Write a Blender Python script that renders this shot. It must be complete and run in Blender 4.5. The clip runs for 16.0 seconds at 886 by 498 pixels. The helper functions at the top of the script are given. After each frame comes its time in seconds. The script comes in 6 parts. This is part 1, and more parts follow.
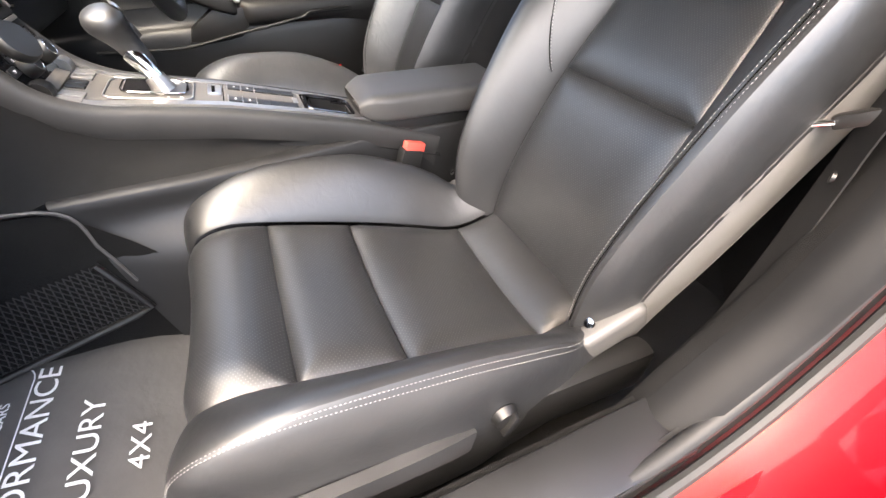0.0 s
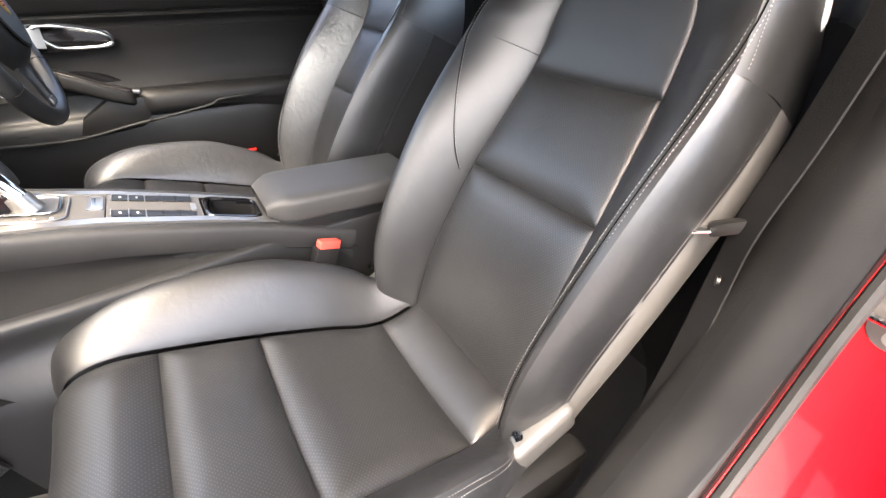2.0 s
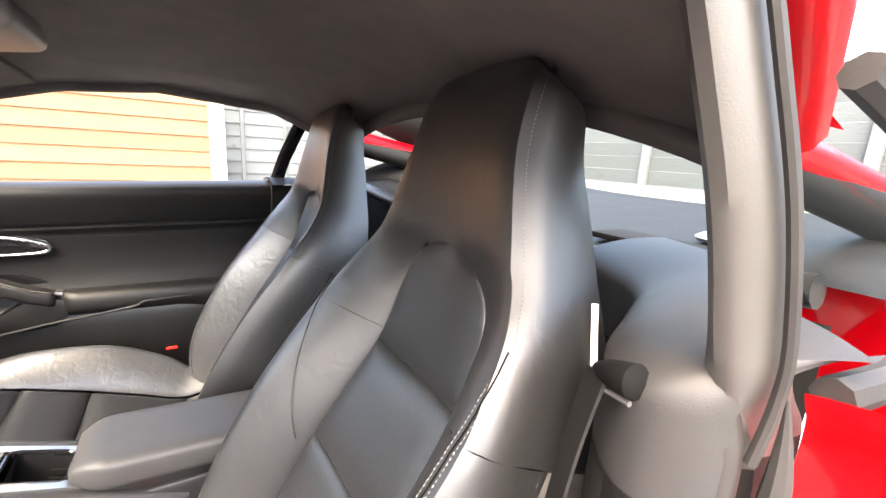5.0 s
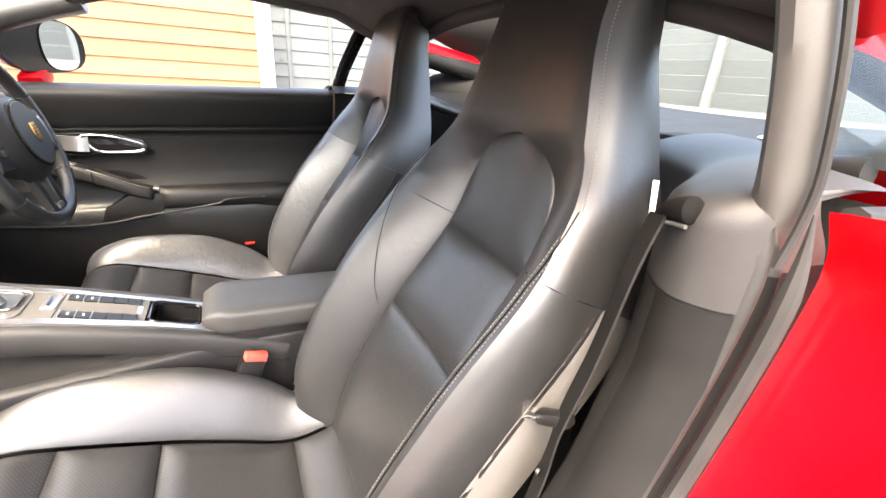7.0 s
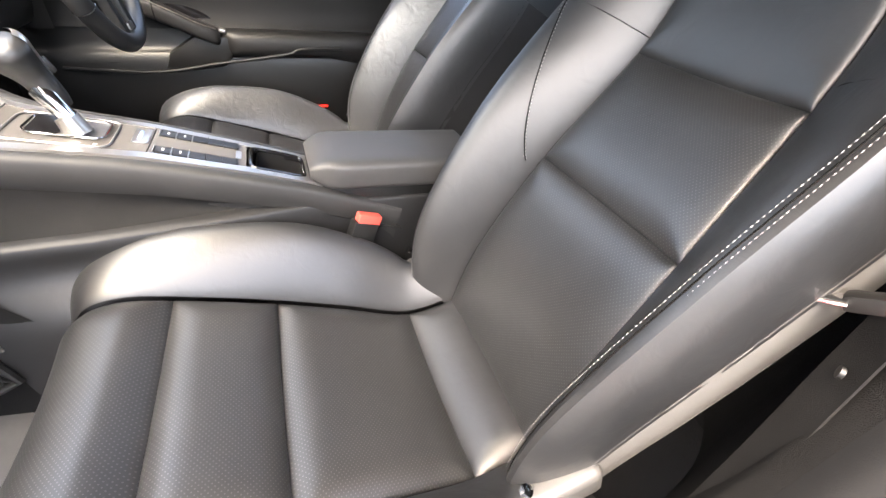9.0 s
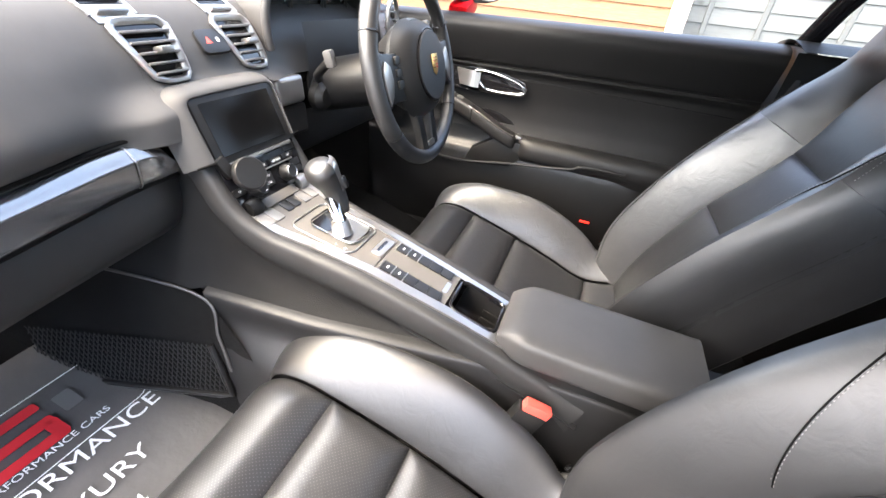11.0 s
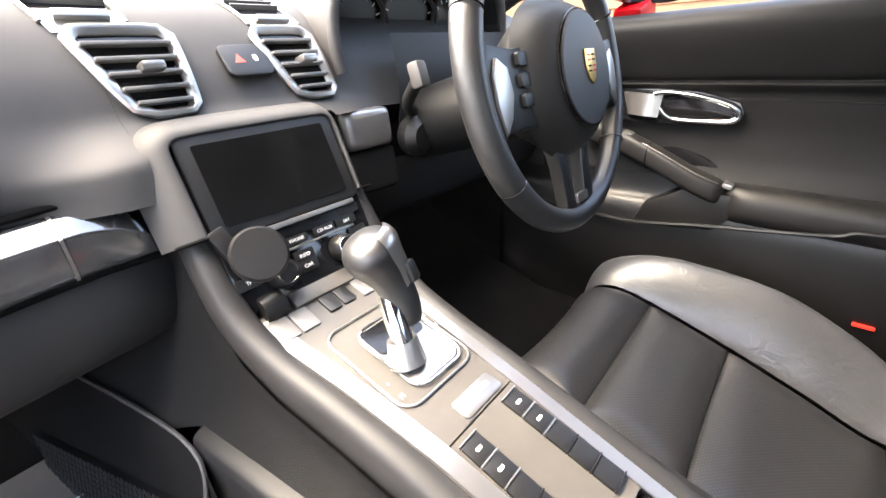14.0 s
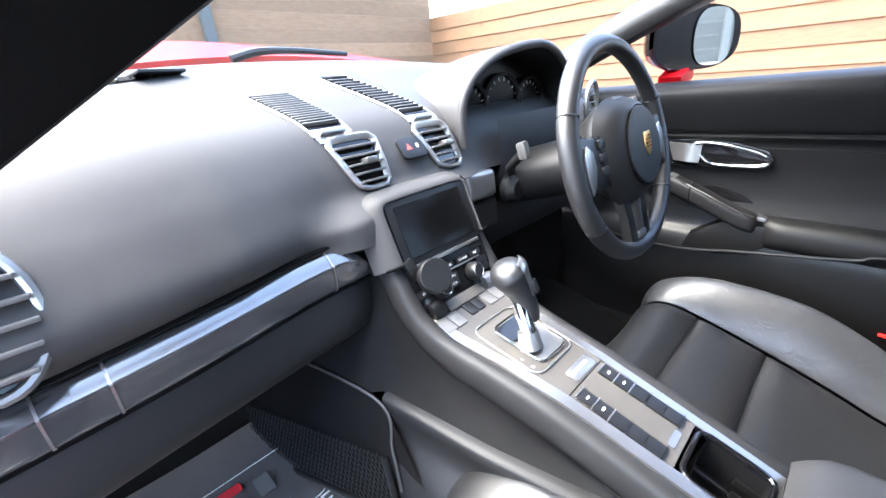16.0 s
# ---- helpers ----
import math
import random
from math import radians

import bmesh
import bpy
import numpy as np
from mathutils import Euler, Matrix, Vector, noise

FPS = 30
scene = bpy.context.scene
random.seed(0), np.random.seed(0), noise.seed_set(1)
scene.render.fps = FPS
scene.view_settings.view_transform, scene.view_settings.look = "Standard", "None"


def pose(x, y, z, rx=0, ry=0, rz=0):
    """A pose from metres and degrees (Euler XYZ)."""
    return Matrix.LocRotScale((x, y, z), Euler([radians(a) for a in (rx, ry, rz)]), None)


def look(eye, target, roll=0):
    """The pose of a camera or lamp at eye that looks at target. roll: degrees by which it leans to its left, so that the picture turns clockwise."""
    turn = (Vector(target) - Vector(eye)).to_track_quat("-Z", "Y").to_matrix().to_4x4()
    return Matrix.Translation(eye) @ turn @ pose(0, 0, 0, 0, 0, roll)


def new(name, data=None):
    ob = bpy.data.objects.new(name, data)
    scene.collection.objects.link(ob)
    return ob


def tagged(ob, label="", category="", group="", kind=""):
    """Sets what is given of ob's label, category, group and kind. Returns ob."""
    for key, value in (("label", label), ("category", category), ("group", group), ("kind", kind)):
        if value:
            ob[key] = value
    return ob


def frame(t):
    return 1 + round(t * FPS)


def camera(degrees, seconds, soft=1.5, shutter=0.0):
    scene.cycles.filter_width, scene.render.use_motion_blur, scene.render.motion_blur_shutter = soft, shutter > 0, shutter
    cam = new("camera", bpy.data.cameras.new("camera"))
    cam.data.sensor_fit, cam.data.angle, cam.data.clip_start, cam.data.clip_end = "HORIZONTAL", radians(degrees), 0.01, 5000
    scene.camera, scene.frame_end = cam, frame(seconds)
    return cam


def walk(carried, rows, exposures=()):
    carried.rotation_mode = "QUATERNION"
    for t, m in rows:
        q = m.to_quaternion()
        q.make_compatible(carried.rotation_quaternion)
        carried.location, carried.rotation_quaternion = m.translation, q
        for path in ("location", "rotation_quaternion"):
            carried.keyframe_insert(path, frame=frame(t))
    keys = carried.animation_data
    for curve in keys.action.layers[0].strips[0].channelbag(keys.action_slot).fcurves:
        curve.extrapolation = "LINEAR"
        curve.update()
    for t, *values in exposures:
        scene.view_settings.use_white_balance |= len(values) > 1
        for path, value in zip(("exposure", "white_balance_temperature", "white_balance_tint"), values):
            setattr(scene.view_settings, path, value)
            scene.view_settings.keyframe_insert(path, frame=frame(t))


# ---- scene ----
cam = camera(93.3, 16.0)
SIZE = 0.87
PATH = [
    (0, (-0.824, 0.299, 0.950), (0.392, -0.219, -0.183), -1.1),
    (0.5, (-0.813, 0.293, 0.958), (0.402, -0.303, -0.137), 0.1),
    (1, (-0.797, 0.287, 0.971), (0.422, -0.361, -0.088), 0.3),
    (1.5, (-0.793, 0.268, 0.970), (0.419, -0.450, -0.050), 0.7),
    (2, (-0.780, 0.234, 1.000), (0.432, -0.562, 0.038), 0.5),
    (2.5, (-0.778, 0.203, 1.016), (0.435, -0.676, 0.130), 0.6),
    (3, (-0.776, 0.175, 1.046), (0.454, -0.771, 0.260), 0.8),
    (3.5, (-0.786, 0.147, 1.087), (0.492, -0.854, 0.460), 1.6),
    (4, (-0.849, 0.070, 1.105), (0.519, -0.903, 0.646), 2.6),
    (4.2, (-0.865, 0.037, 1.123), (0.549, -0.893, 0.716), 2.8),
    (6.3, (-0.733, -0.076, 1.171), (0.726, -0.951, 0.806), 3.4),
    (6.5, (-0.806, -0.044, 1.153), (0.666, -0.853, 0.697), 3.0),
    (7, (-0.884, 0.045, 1.118), (0.543, -0.694, 0.452), 4.1),
    (7.5, (-0.861, 0.115, 1.026), (0.470, -0.619, 0.178), 4.6),
    (8, (-0.775, 0.148, 0.936), (0.458, -0.602, -0.035), 5.5),
    (8.5, (-0.735, 0.175, 0.899), (0.447, -0.551, -0.152), 6.2),
    (9, (-0.720, 0.171, 0.971), (0.562, -0.387, -0.064), 5.7),
    (9.5, (-0.698, 0.129, 1.020), (0.697, -0.042, -0.006), 3.7),
    (10, (-0.670, 0.064, 1.074), (0.769, 0.246, 0.112), 4.3),
    (10.2, (-0.649, 0.060, 1.100), (0.798, 0.345, 0.176), 4.5),
    (12.3, (-0.244, 0.152, 0.998), (1.142, 0.957, -0.198), 0.9),
    (12.5, (-0.198, 0.155, 0.945), (1.153, 1.095, -0.192), -1.4),
    (13, (-0.199, 0.184, 0.957), (1.15, 1.146, -0.164), -0.8),
    (13.5, (-0.209, 0.2, 0.97), (1.151, 1.264, -0.039), -1.4),
    (14, (-0.223, 0.203, 0.979), (1.141, 1.381, 0.113), -2.7),
    (14.5, (-0.233, 0.213, 0.988), (1.121, 1.471, 0.223), -3.4),
    (15, (-0.26, 0.215, 1.006), (1.077, 1.531, 0.313), -3.8),
    (15.5, (-0.31, 0.2, 1.037), (1.002, 1.552, 0.365), -4.4),
    (16, (-0.445, 0.157, 1.08), (0.846, 1.484, 0.325), -5.0),
]
walk(cam, [(t, look(eye, target, roll)) for t, eye, target, roll in PATH], exposures=((0, 3.7, 7400, 13), (1.2, 3.75, 7400, 13), (2.0, 3.85, 7500, 13), (3.0, 3.72, 7700, 13), (4.0, 3.85, 7600, 13), (6.5, 4.5, 8000, 13), (7.5, 3.85, 7700, 13), (10.0, 4.0, 7400, 12), (12.5, 4.15, 7200, 12), (14.0, 4.06, 7500, 13), (15.5, 3.75, 7900, 14), (15.8, 3.8, 7100, 12), (16.0, 3.9, 6200, 10)))


# ---------------------------------------------------------------- world and light
world = bpy.data.worlds.new("sky_world")
scene.world = world
world.use_nodes = True
wn = world.node_tree.nodes
sky = wn.new("ShaderNodeTexSky")
sky.sky_type = "NISHITA"
sky.sun_disc = False
sky.sun_elevation = radians(59)
sky.sun_rotation = radians(315)
sky.air_density = 1.0
sky.dust_density = 4.0
wn["Background"].inputs["Strength"].default_value = 0.15
world.node_tree.links.new(sky.outputs["Color"], wn["Background"].inputs["Color"])
sun_data = bpy.data.lights.new("sun", "SUN")
sun_data.energy = 1.1
sun_data.angle = radians(80)
sun_data.color = (1.0, 0.97, 0.93)
sun_lamp = new("sun", sun_data)
sun_lamp.matrix_world = look((-2.4, 2.4, 6.4), (0, 0, 0.8))


# ---------------------------------------------------------------- materials
def material(name):
    m = bpy.data.materials.new(name)
    m.use_nodes = True
    t = m.node_tree
    return m, t, t.nodes["Principled BSDF"]


def node(t, kind, **inputs):
    n = t.nodes.new(kind)
    for key, value in inputs.items():
        n.inputs[key.replace("_", " ")].default_value = value
    return n


def ramp(t, a, b, lo=0.3, hi=0.7):
    r = t.nodes.new("ShaderNodeValToRGB")
    r.color_ramp.elements[0].position, r.color_ramp.elements[0].color = lo, (*a, 1)
    r.color_ramp.elements[1].position, r.color_ramp.elements[1].color = hi, (*b, 1)
    return r


def surface(name, dark, light, rough=(0.4, 0.5), grain=400.0, bump=0.15, patch=9.0, metal=0.0, coat=0.0, depth=0.001, spec=0.5):
    """Two scales of variation: fine grain in the relief, broad wear in colour and gloss."""
    m, t, b = material(name)
    co = t.nodes.new("ShaderNodeTexCoord")
    fine = node(t, "ShaderNodeTexNoise", Scale=grain, Detail=3.0)
    broad = node(t, "ShaderNodeTexNoise", Scale=patch, Detail=5.0, Roughness=0.6)
    col = ramp(t, dark, light)
    gl = t.nodes.new("ShaderNodeMapRange")
    gl.inputs["To Min"].default_value, gl.inputs["To Max"].default_value = rough
    bp = node(t, "ShaderNodeBump", Strength=bump, Distance=depth)
    ln = t.links.new
    ln(co.outputs["Object"], fine.inputs["Vector"])
    ln(co.outputs["Object"], broad.inputs["Vector"])
    ln(broad.outputs["Fac"], col.inputs["Fac"])
    ln(col.outputs["Color"], b.inputs["Base Color"])
    ln(broad.outputs["Fac"], gl.inputs["Value"])
    ln(gl.outputs["Result"], b.inputs["Roughness"])
    ln(fine.outputs["Fac"], bp.inputs["Height"])
    ln(bp.outputs["Normal"], b.inputs["Normal"])
    b.inputs["Metallic"].default_value = metal
    b.inputs["Coat Weight"].default_value = coat
    b.inputs["Specular IOR Level"].default_value = spec
    return m


def leather(name, dark, light, rough, perforated=False, pitch=0.0062, cell=260.0, crease_depth=0.10, spec=0.9):
    """Grained hide; the perforated kind carries rows of small punched holes."""
    m, t, b = material(name)
    ln = t.links.new
    co = t.nodes.new("ShaderNodeTexCoord")
    vor = node(t, "ShaderNodeTexVoronoi", Scale=cell)
    vor.feature = "DISTANCE_TO_EDGE"
    wear = node(t, "ShaderNodeTexNoise", Scale=7.0, Detail=6.0, Roughness=0.65)
    crease = node(t, "ShaderNodeTexNoise", Scale=26.0, Detail=4.0, Distortion=1.2)
    ln(co.outputs["Object"], vor.inputs["Vector"])
    ln(co.outputs["Object"], wear.inputs["Vector"])
    ln(co.outputs["Object"], crease.inputs["Vector"])
    col = ramp(t, dark, light)
    ln(wear.outputs["Fac"], col.inputs["Fac"])
    gl = t.nodes.new("ShaderNodeMapRange")
    gl.inputs["To Min"].default_value, gl.inputs["To Max"].default_value = rough
    ln(wear.outputs["Fac"], gl.inputs["Value"])
    ln(gl.outputs["Result"], b.inputs["Roughness"])
    b1 = node(t, "ShaderNodeBump", Strength=0.12, Distance=0.0006)
    b1.inputs["Height"].default_value = 0
    edge = t.nodes.new("ShaderNodeMath")
    edge.operation = "MINIMUM"
    edge.inputs[1].default_value = 0.12
    ln(vor.outputs["Distance"], edge.inputs[0])
    ln(edge.outputs[0], b1.inputs["Height"])
    b2 = node(t, "ShaderNodeBump", Strength=crease_depth, Distance=0.006)
    ln(crease.outputs["Fac"], b2.inputs["Height"])
    ln(b1.outputs["Normal"], b2.inputs["Normal"])
    last = b2
    if perforated:
        uv = t.nodes.new("ShaderNodeUVMap")
        sc = t.nodes.new("ShaderNodeVectorMath")
        sc.operation = "SCALE"
        sc.inputs["Scale"].default_value = 1.0 / pitch
        ln(uv.outputs["UV"], sc.inputs[0])
        # two interlaced square lattices
        holes = []
        for shift in (0.0, 0.5):
            ad = t.nodes.new("ShaderNodeVectorMath")
            ad.operation = "ADD"
            ad.inputs[1].default_value = (shift, shift, 0)
            fr = t.nodes.new("ShaderNodeVectorMath")
            fr.operation = "FRACTION"
            ds = t.nodes.new("ShaderNodeVectorMath")
            ds.operation = "DISTANCE"
            ds.inputs[1].default_value = (0.5, 0.5, 0)
            ln(sc.outputs[0], ad.inputs[0])
            ln(ad.outputs[0], fr.inputs[0])
            ln(fr.outputs[0], ds.inputs[0])
            holes.append(ds)
        mn = t.nodes.new("ShaderNodeMath")
        mn.operation = "MINIMUM"
        ln(holes[0].outputs["Value"], mn.inputs[0])
        ln(holes[1].outputs["Value"], mn.inputs[1])
        st = t.nodes.new("ShaderNodeMapRange")
        st.inputs["From Min"].default_value, st.inputs["From Max"].default_value = 0.09, 0.15
        ln(mn.outputs[0], st.inputs["Value"])
        b3 = node(t, "ShaderNodeBump", Strength=0.06, Distance=0.0006)
        ln(st.outputs["Result"], b3.inputs["Height"])
        ln(last.outputs["Normal"], b3.inputs["Normal"])
        last = b3
        mx = t.nodes.new("ShaderNodeMix")
        mx.data_type = "RGBA"
        mx.inputs["A"].default_value = (0.06, 0.06, 0.058, 1)
        ln(st.outputs["Result"], mx.inputs["Factor"])
        ln(col.outputs["Color"], mx.inputs["B"])
        ln(mx.outputs["Result"], b.inputs["Base Color"])
    else:
        ln(col.outputs["Color"], b.inputs["Base Color"])
    ln(last.outputs["Normal"], b.inputs["Normal"])
    b.inputs["Specular IOR Level"].default_value = spec
    return m


M = {}
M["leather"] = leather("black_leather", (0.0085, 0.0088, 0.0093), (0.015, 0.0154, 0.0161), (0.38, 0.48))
M["perforated"] = leather("perforated_leather", (0.0085, 0.0088, 0.0093), (0.016, 0.0164, 0.0171), (0.37, 0.47), True)
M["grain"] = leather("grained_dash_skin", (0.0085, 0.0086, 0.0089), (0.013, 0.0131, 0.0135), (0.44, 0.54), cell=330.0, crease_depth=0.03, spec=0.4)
# paler copy of the grained skin: daylight on the dash put into its colour
M["dash"] = leather("grained_dash_top_daylit", (0.046, 0.0452, 0.0445), (0.060, 0.0592, 0.058), (0.58, 0.68), cell=330.0, crease_depth=0.03, spec=0.3)
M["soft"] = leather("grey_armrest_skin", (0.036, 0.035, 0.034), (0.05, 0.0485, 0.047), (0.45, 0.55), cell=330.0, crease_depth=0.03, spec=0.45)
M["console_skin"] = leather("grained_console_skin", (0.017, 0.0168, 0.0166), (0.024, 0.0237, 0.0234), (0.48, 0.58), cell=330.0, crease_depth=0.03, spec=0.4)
M["door_skin"] = leather("grained_door_skin", (0.008, 0.0081, 0.0083), (0.0115, 0.0116, 0.0119), (0.46, 0.56), cell=330.0, crease_depth=0.03, spec=0.22)
# creases as relief; the paler colour carries daylight sheen on the driver's bolsters
M["sheen_leather"] = leather("creased_sheen_leather", (0.042, 0.043, 0.045), (0.065, 0.0664, 0.069), (0.29, 0.40), crease_depth=0.26)
M["pale_wall"] = surface("pale_bounce_wall", (0.46, 0.455, 0.44), (0.56, 0.555, 0.54), (0.85, 0.95), 40, 0.5, patch=3.0, depth=0.006)
M["thread"] = surface("grey_thread", (0.20, 0.197, 0.19), (0.28, 0.275, 0.266), (0.7, 0.8), 900, 0.3)
M["plastic"] = surface("black_plastic", (0.005, 0.005, 0.005), (0.009, 0.009, 0.009), (0.36, 0.48), 700, 0.12)
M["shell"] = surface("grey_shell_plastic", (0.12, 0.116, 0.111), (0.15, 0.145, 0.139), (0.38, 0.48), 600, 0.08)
M["mid"] = surface("mid_grey_plastic", (0.05, 0.049, 0.047), (0.065, 0.063, 0.061), (0.4, 0.5), 600, 0.1)
M["gloss"] = surface("gloss_black", (0.006, 0.006, 0.007), (0.01, 0.01, 0.011), (0.06, 0.12), 300, 0.02)
M["satin"] = surface("satin_silver", (0.38, 0.372, 0.357), (0.46, 0.452, 0.437), (0.28, 0.38), 900, 0.05, metal=0.9)
M["galvano"] = surface("dark_silver_paint", (0.16, 0.165, 0.17), (0.22, 0.225, 0.23), (0.12, 0.2), 900, 0.03, metal=0.8, coat=0.5)
M["panel"] = surface("console_panel_grey", (0.075, 0.069, 0.062), (0.10, 0.093, 0.084), (0.38, 0.5), 900, 0.05, metal=0.1, spec=0.35)
M["key_grey"] = surface("silver_grey_keys", (0.15, 0.145, 0.138), (0.19, 0.184, 0.176), (0.36, 0.46), 900, 0.05, metal=0.3)
M["chrome"] = surface("chrome", (0.75, 0.75, 0.75), (0.85, 0.85, 0.85), (0.06, 0.14), 300, 0.01, metal=1.0)
M["carpet"] = surface("black_carpet", (0.004, 0.004, 0.004), (0.010, 0.0098, 0.0096), (0.9, 1.0), 900, 0.9, depth=0.004, spec=0.2)
M["paper"] = surface("grey_paper_mat", (0.070, 0.066, 0.062), (0.095, 0.09, 0.085), (0.5, 0.62), 60, 0.3, depth=0.004)
M["print_white"] = surface("white_print", (0.72, 0.72, 0.72), (0.8, 0.8, 0.8), (0.5, 0.6), 300, 0.05)
M["print_red"] = surface("red_print", (0.55, 0.02, 0.03), (0.65, 0.03, 0.04), (0.5, 0.6), 300, 0.05)
M["red_paint"] = surface("red_car_paint", (0.36, 0.001, 0.004), (0.40, 0.0015, 0.006), (0.38, 0.46), 500, 0.02, coat=0.16, spec=0.1)
M["red_plastic"] = surface("red_plastic", (0.62, 0.07, 0.05), (0.7, 0.09, 0.07), (0.4, 0.5), 500, 0.1)
M["headliner"] = surface("dark_headliner", (0.065, 0.061, 0.059), (0.085, 0.08, 0.077), (0.9, 1.0), 900, 0.6, depth=0.002, spec=0.2)
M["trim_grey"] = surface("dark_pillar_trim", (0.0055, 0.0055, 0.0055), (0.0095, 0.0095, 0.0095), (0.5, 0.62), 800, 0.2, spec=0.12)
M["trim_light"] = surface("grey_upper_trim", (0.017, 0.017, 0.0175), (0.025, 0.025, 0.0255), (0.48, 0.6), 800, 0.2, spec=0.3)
M["pillar_light"] = surface("daylit_pillar_cover", (0.036, 0.035, 0.033), (0.05, 0.049, 0.047), (0.36, 0.46), 800, 0.12, spec=0.5)
M["slot"] = surface("black_slot", (0.002, 0.002, 0.002), (0.004, 0.004, 0.004), (0.8, 0.9), 300, 0.1, spec=0.1)
M["rubber"] = surface("rubber_seal", (0.010, 0.010, 0.010), (0.024, 0.0235, 0.023), (0.45, 0.65), 300, 0.2, spec=0.3)
M["webbing"] = surface("belt_webbing", (0.007, 0.007, 0.007), (0.013, 0.013, 0.013), (0.65, 0.8), 900, 0.5, depth=0.002, spec=0.12)
M["white_label"] = surface("white_label", (0.75, 0.75, 0.73), (0.85, 0.85, 0.83), (0.5, 0.6), 200, 0.1)
M["screen"] = surface("screen_glass", (0.003, 0.003, 0.003), (0.005, 0.005, 0.005), (0.22, 0.28), 200, 0.01, spec=0.3)
M["brass"] = surface("crest_gold", (0.55, 0.36, 0.12), (0.7, 0.48, 0.18), (0.25, 0.35), 300, 0.1, metal=0.9)
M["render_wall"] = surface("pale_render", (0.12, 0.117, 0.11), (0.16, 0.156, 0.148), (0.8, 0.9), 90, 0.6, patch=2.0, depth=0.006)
M["asphalt"] = surface("pale_concrete", (0.24, 0.24, 0.24), (0.36, 0.36, 0.355), (0.85, 0.95), 120, 0.9, patch=1.2, depth=0.01)


def glass(name, tint):
    """A thin pane: clear, with a weak reflection."""
    m, t, b = material(name)
    clear = t.nodes.new("ShaderNodeBsdfTransparent")
    clear.inputs["Color"].default_value = (*tint, 1)
    shine = t.nodes.new("ShaderNodeBsdfGlossy")
    shine.inputs["Roughness"].default_value = 0.02
    mix = t.nodes.new("ShaderNodeMixShader")
    mix.inputs["Fac"].default_value = 0.06
    t.links.new(clear.outputs[0], mix.inputs[1])
    t.links.new(shine.outputs[0], mix.inputs[2])
    t.links.new(mix.outputs[0], t.nodes["Material Output"].inputs["Surface"])
    t.nodes.remove(b)
    return m


M["glass"] = glass("window_glass", (0.93, 0.97, 0.95))


def timber(name, dark, light, rough):
    m, t, b = material(name)
    ln = t.links.new
    co = t.nodes.new("ShaderNodeTexCoord")
    info = t.nodes.new("ShaderNodeObjectInfo")
    mp = t.nodes.new("ShaderNodeMapping")
    mp.inputs["Scale"].default_value = (1, 0.55, 7)
    sh = t.nodes.new("ShaderNodeVectorMath")
    sh.operation = "ADD"
    ln(co.outputs["Object"], sh.inputs[0])
    ln(info.outputs["Random"], sh.inputs[1])
    ln(sh.outputs[0], mp.inputs["Vector"])
    grain = node(t, "ShaderNodeTexNoise", Scale=9.0, Detail=8.0, Roughness=0.7, Distortion=0.6)
    ln(mp.outputs["Vector"], grain.inputs["Vector"])
    knots = node(t, "ShaderNodeTexVoronoi", Scale=2.4)
    ln(sh.outputs[0], knots.inputs["Vector"])
    kr = ramp(t, (0.35, 0.35, 0.35), (1, 1, 1), 0.04, 0.10)
    ln(knots.outputs["Distance"], kr.inputs["Fac"])
    col = ramp(t, dark, light, 0.25, 0.75)
    ln(grain.outputs["Fac"], col.inputs["Fac"])
    mx = t.nodes.new("ShaderNodeMix")
    mx.data_type = "RGBA"
    mx.blend_type = "MULTIPLY"
    mx.inputs["Factor"].default_value = 0.7
    ln(col.outputs["Color"], mx.inputs["A"])
    ln(kr.outputs["Color"], mx.inputs["B"])
    hs = t.nodes.new("ShaderNodeHueSaturation")
    vr = t.nodes.new("ShaderNodeMapRange")
    vr.inputs["To Min"].default_value, vr.inputs["To Max"].default_value = 0.8, 1.15
    ln(info.outputs["Random"], vr.inputs["Value"])
    ln(vr.outputs["Result"], hs.inputs["Value"])
    ln(mx.outputs["Result"], hs.inputs["Color"])
    ln(hs.outputs["Color"], b.inputs["Base Color"])
    bp = node(t, "ShaderNodeBump", Strength=0.4, Distance=0.004)
    ln(grain.outputs["Fac"], bp.inputs["Height"])
    ln(bp.outputs["Normal"], b.inputs["Normal"])
    b.inputs["Roughness"].default_value = rough
    return m


M["wood"] = timber("larch_boards", (0.115, 0.054, 0.022), (0.20, 0.11, 0.053), 0.7)
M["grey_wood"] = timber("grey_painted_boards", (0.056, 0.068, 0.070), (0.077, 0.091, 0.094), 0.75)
# lighter copy of the larch boards: daylight put into the front fence's colour
M["daylit_wood"] = timber("daylit_boards", (0.16, 0.095, 0.053), (0.28, 0.185, 0.11), 0.75)
# darker copy of the grey boards: shade put into the rear fence's colour
M["far_wood"] = timber("grey_boards_shade_in_colour", (0.045, 0.055, 0.056), (0.065, 0.077, 0.079), 0.75)
M["white_wood"] = timber("white_painted_post", (0.27, 0.25, 0.225), (0.33, 0.31, 0.28), 0.7)


# ---------------------------------------------------------------- mesh helpers
def thing(name, at, label, category, group="", kind=""):
    ob = new(name)
    ob.empty_display_size = 0.05
    ob.location = at
    ob["at"] = list(at)
    return tagged(ob, label, category, group, kind)


def origin_of(ob):
    p = Vector((0, 0, 0))
    while ob:
        p = p + ob.location
        ob = ob.parent
    return p


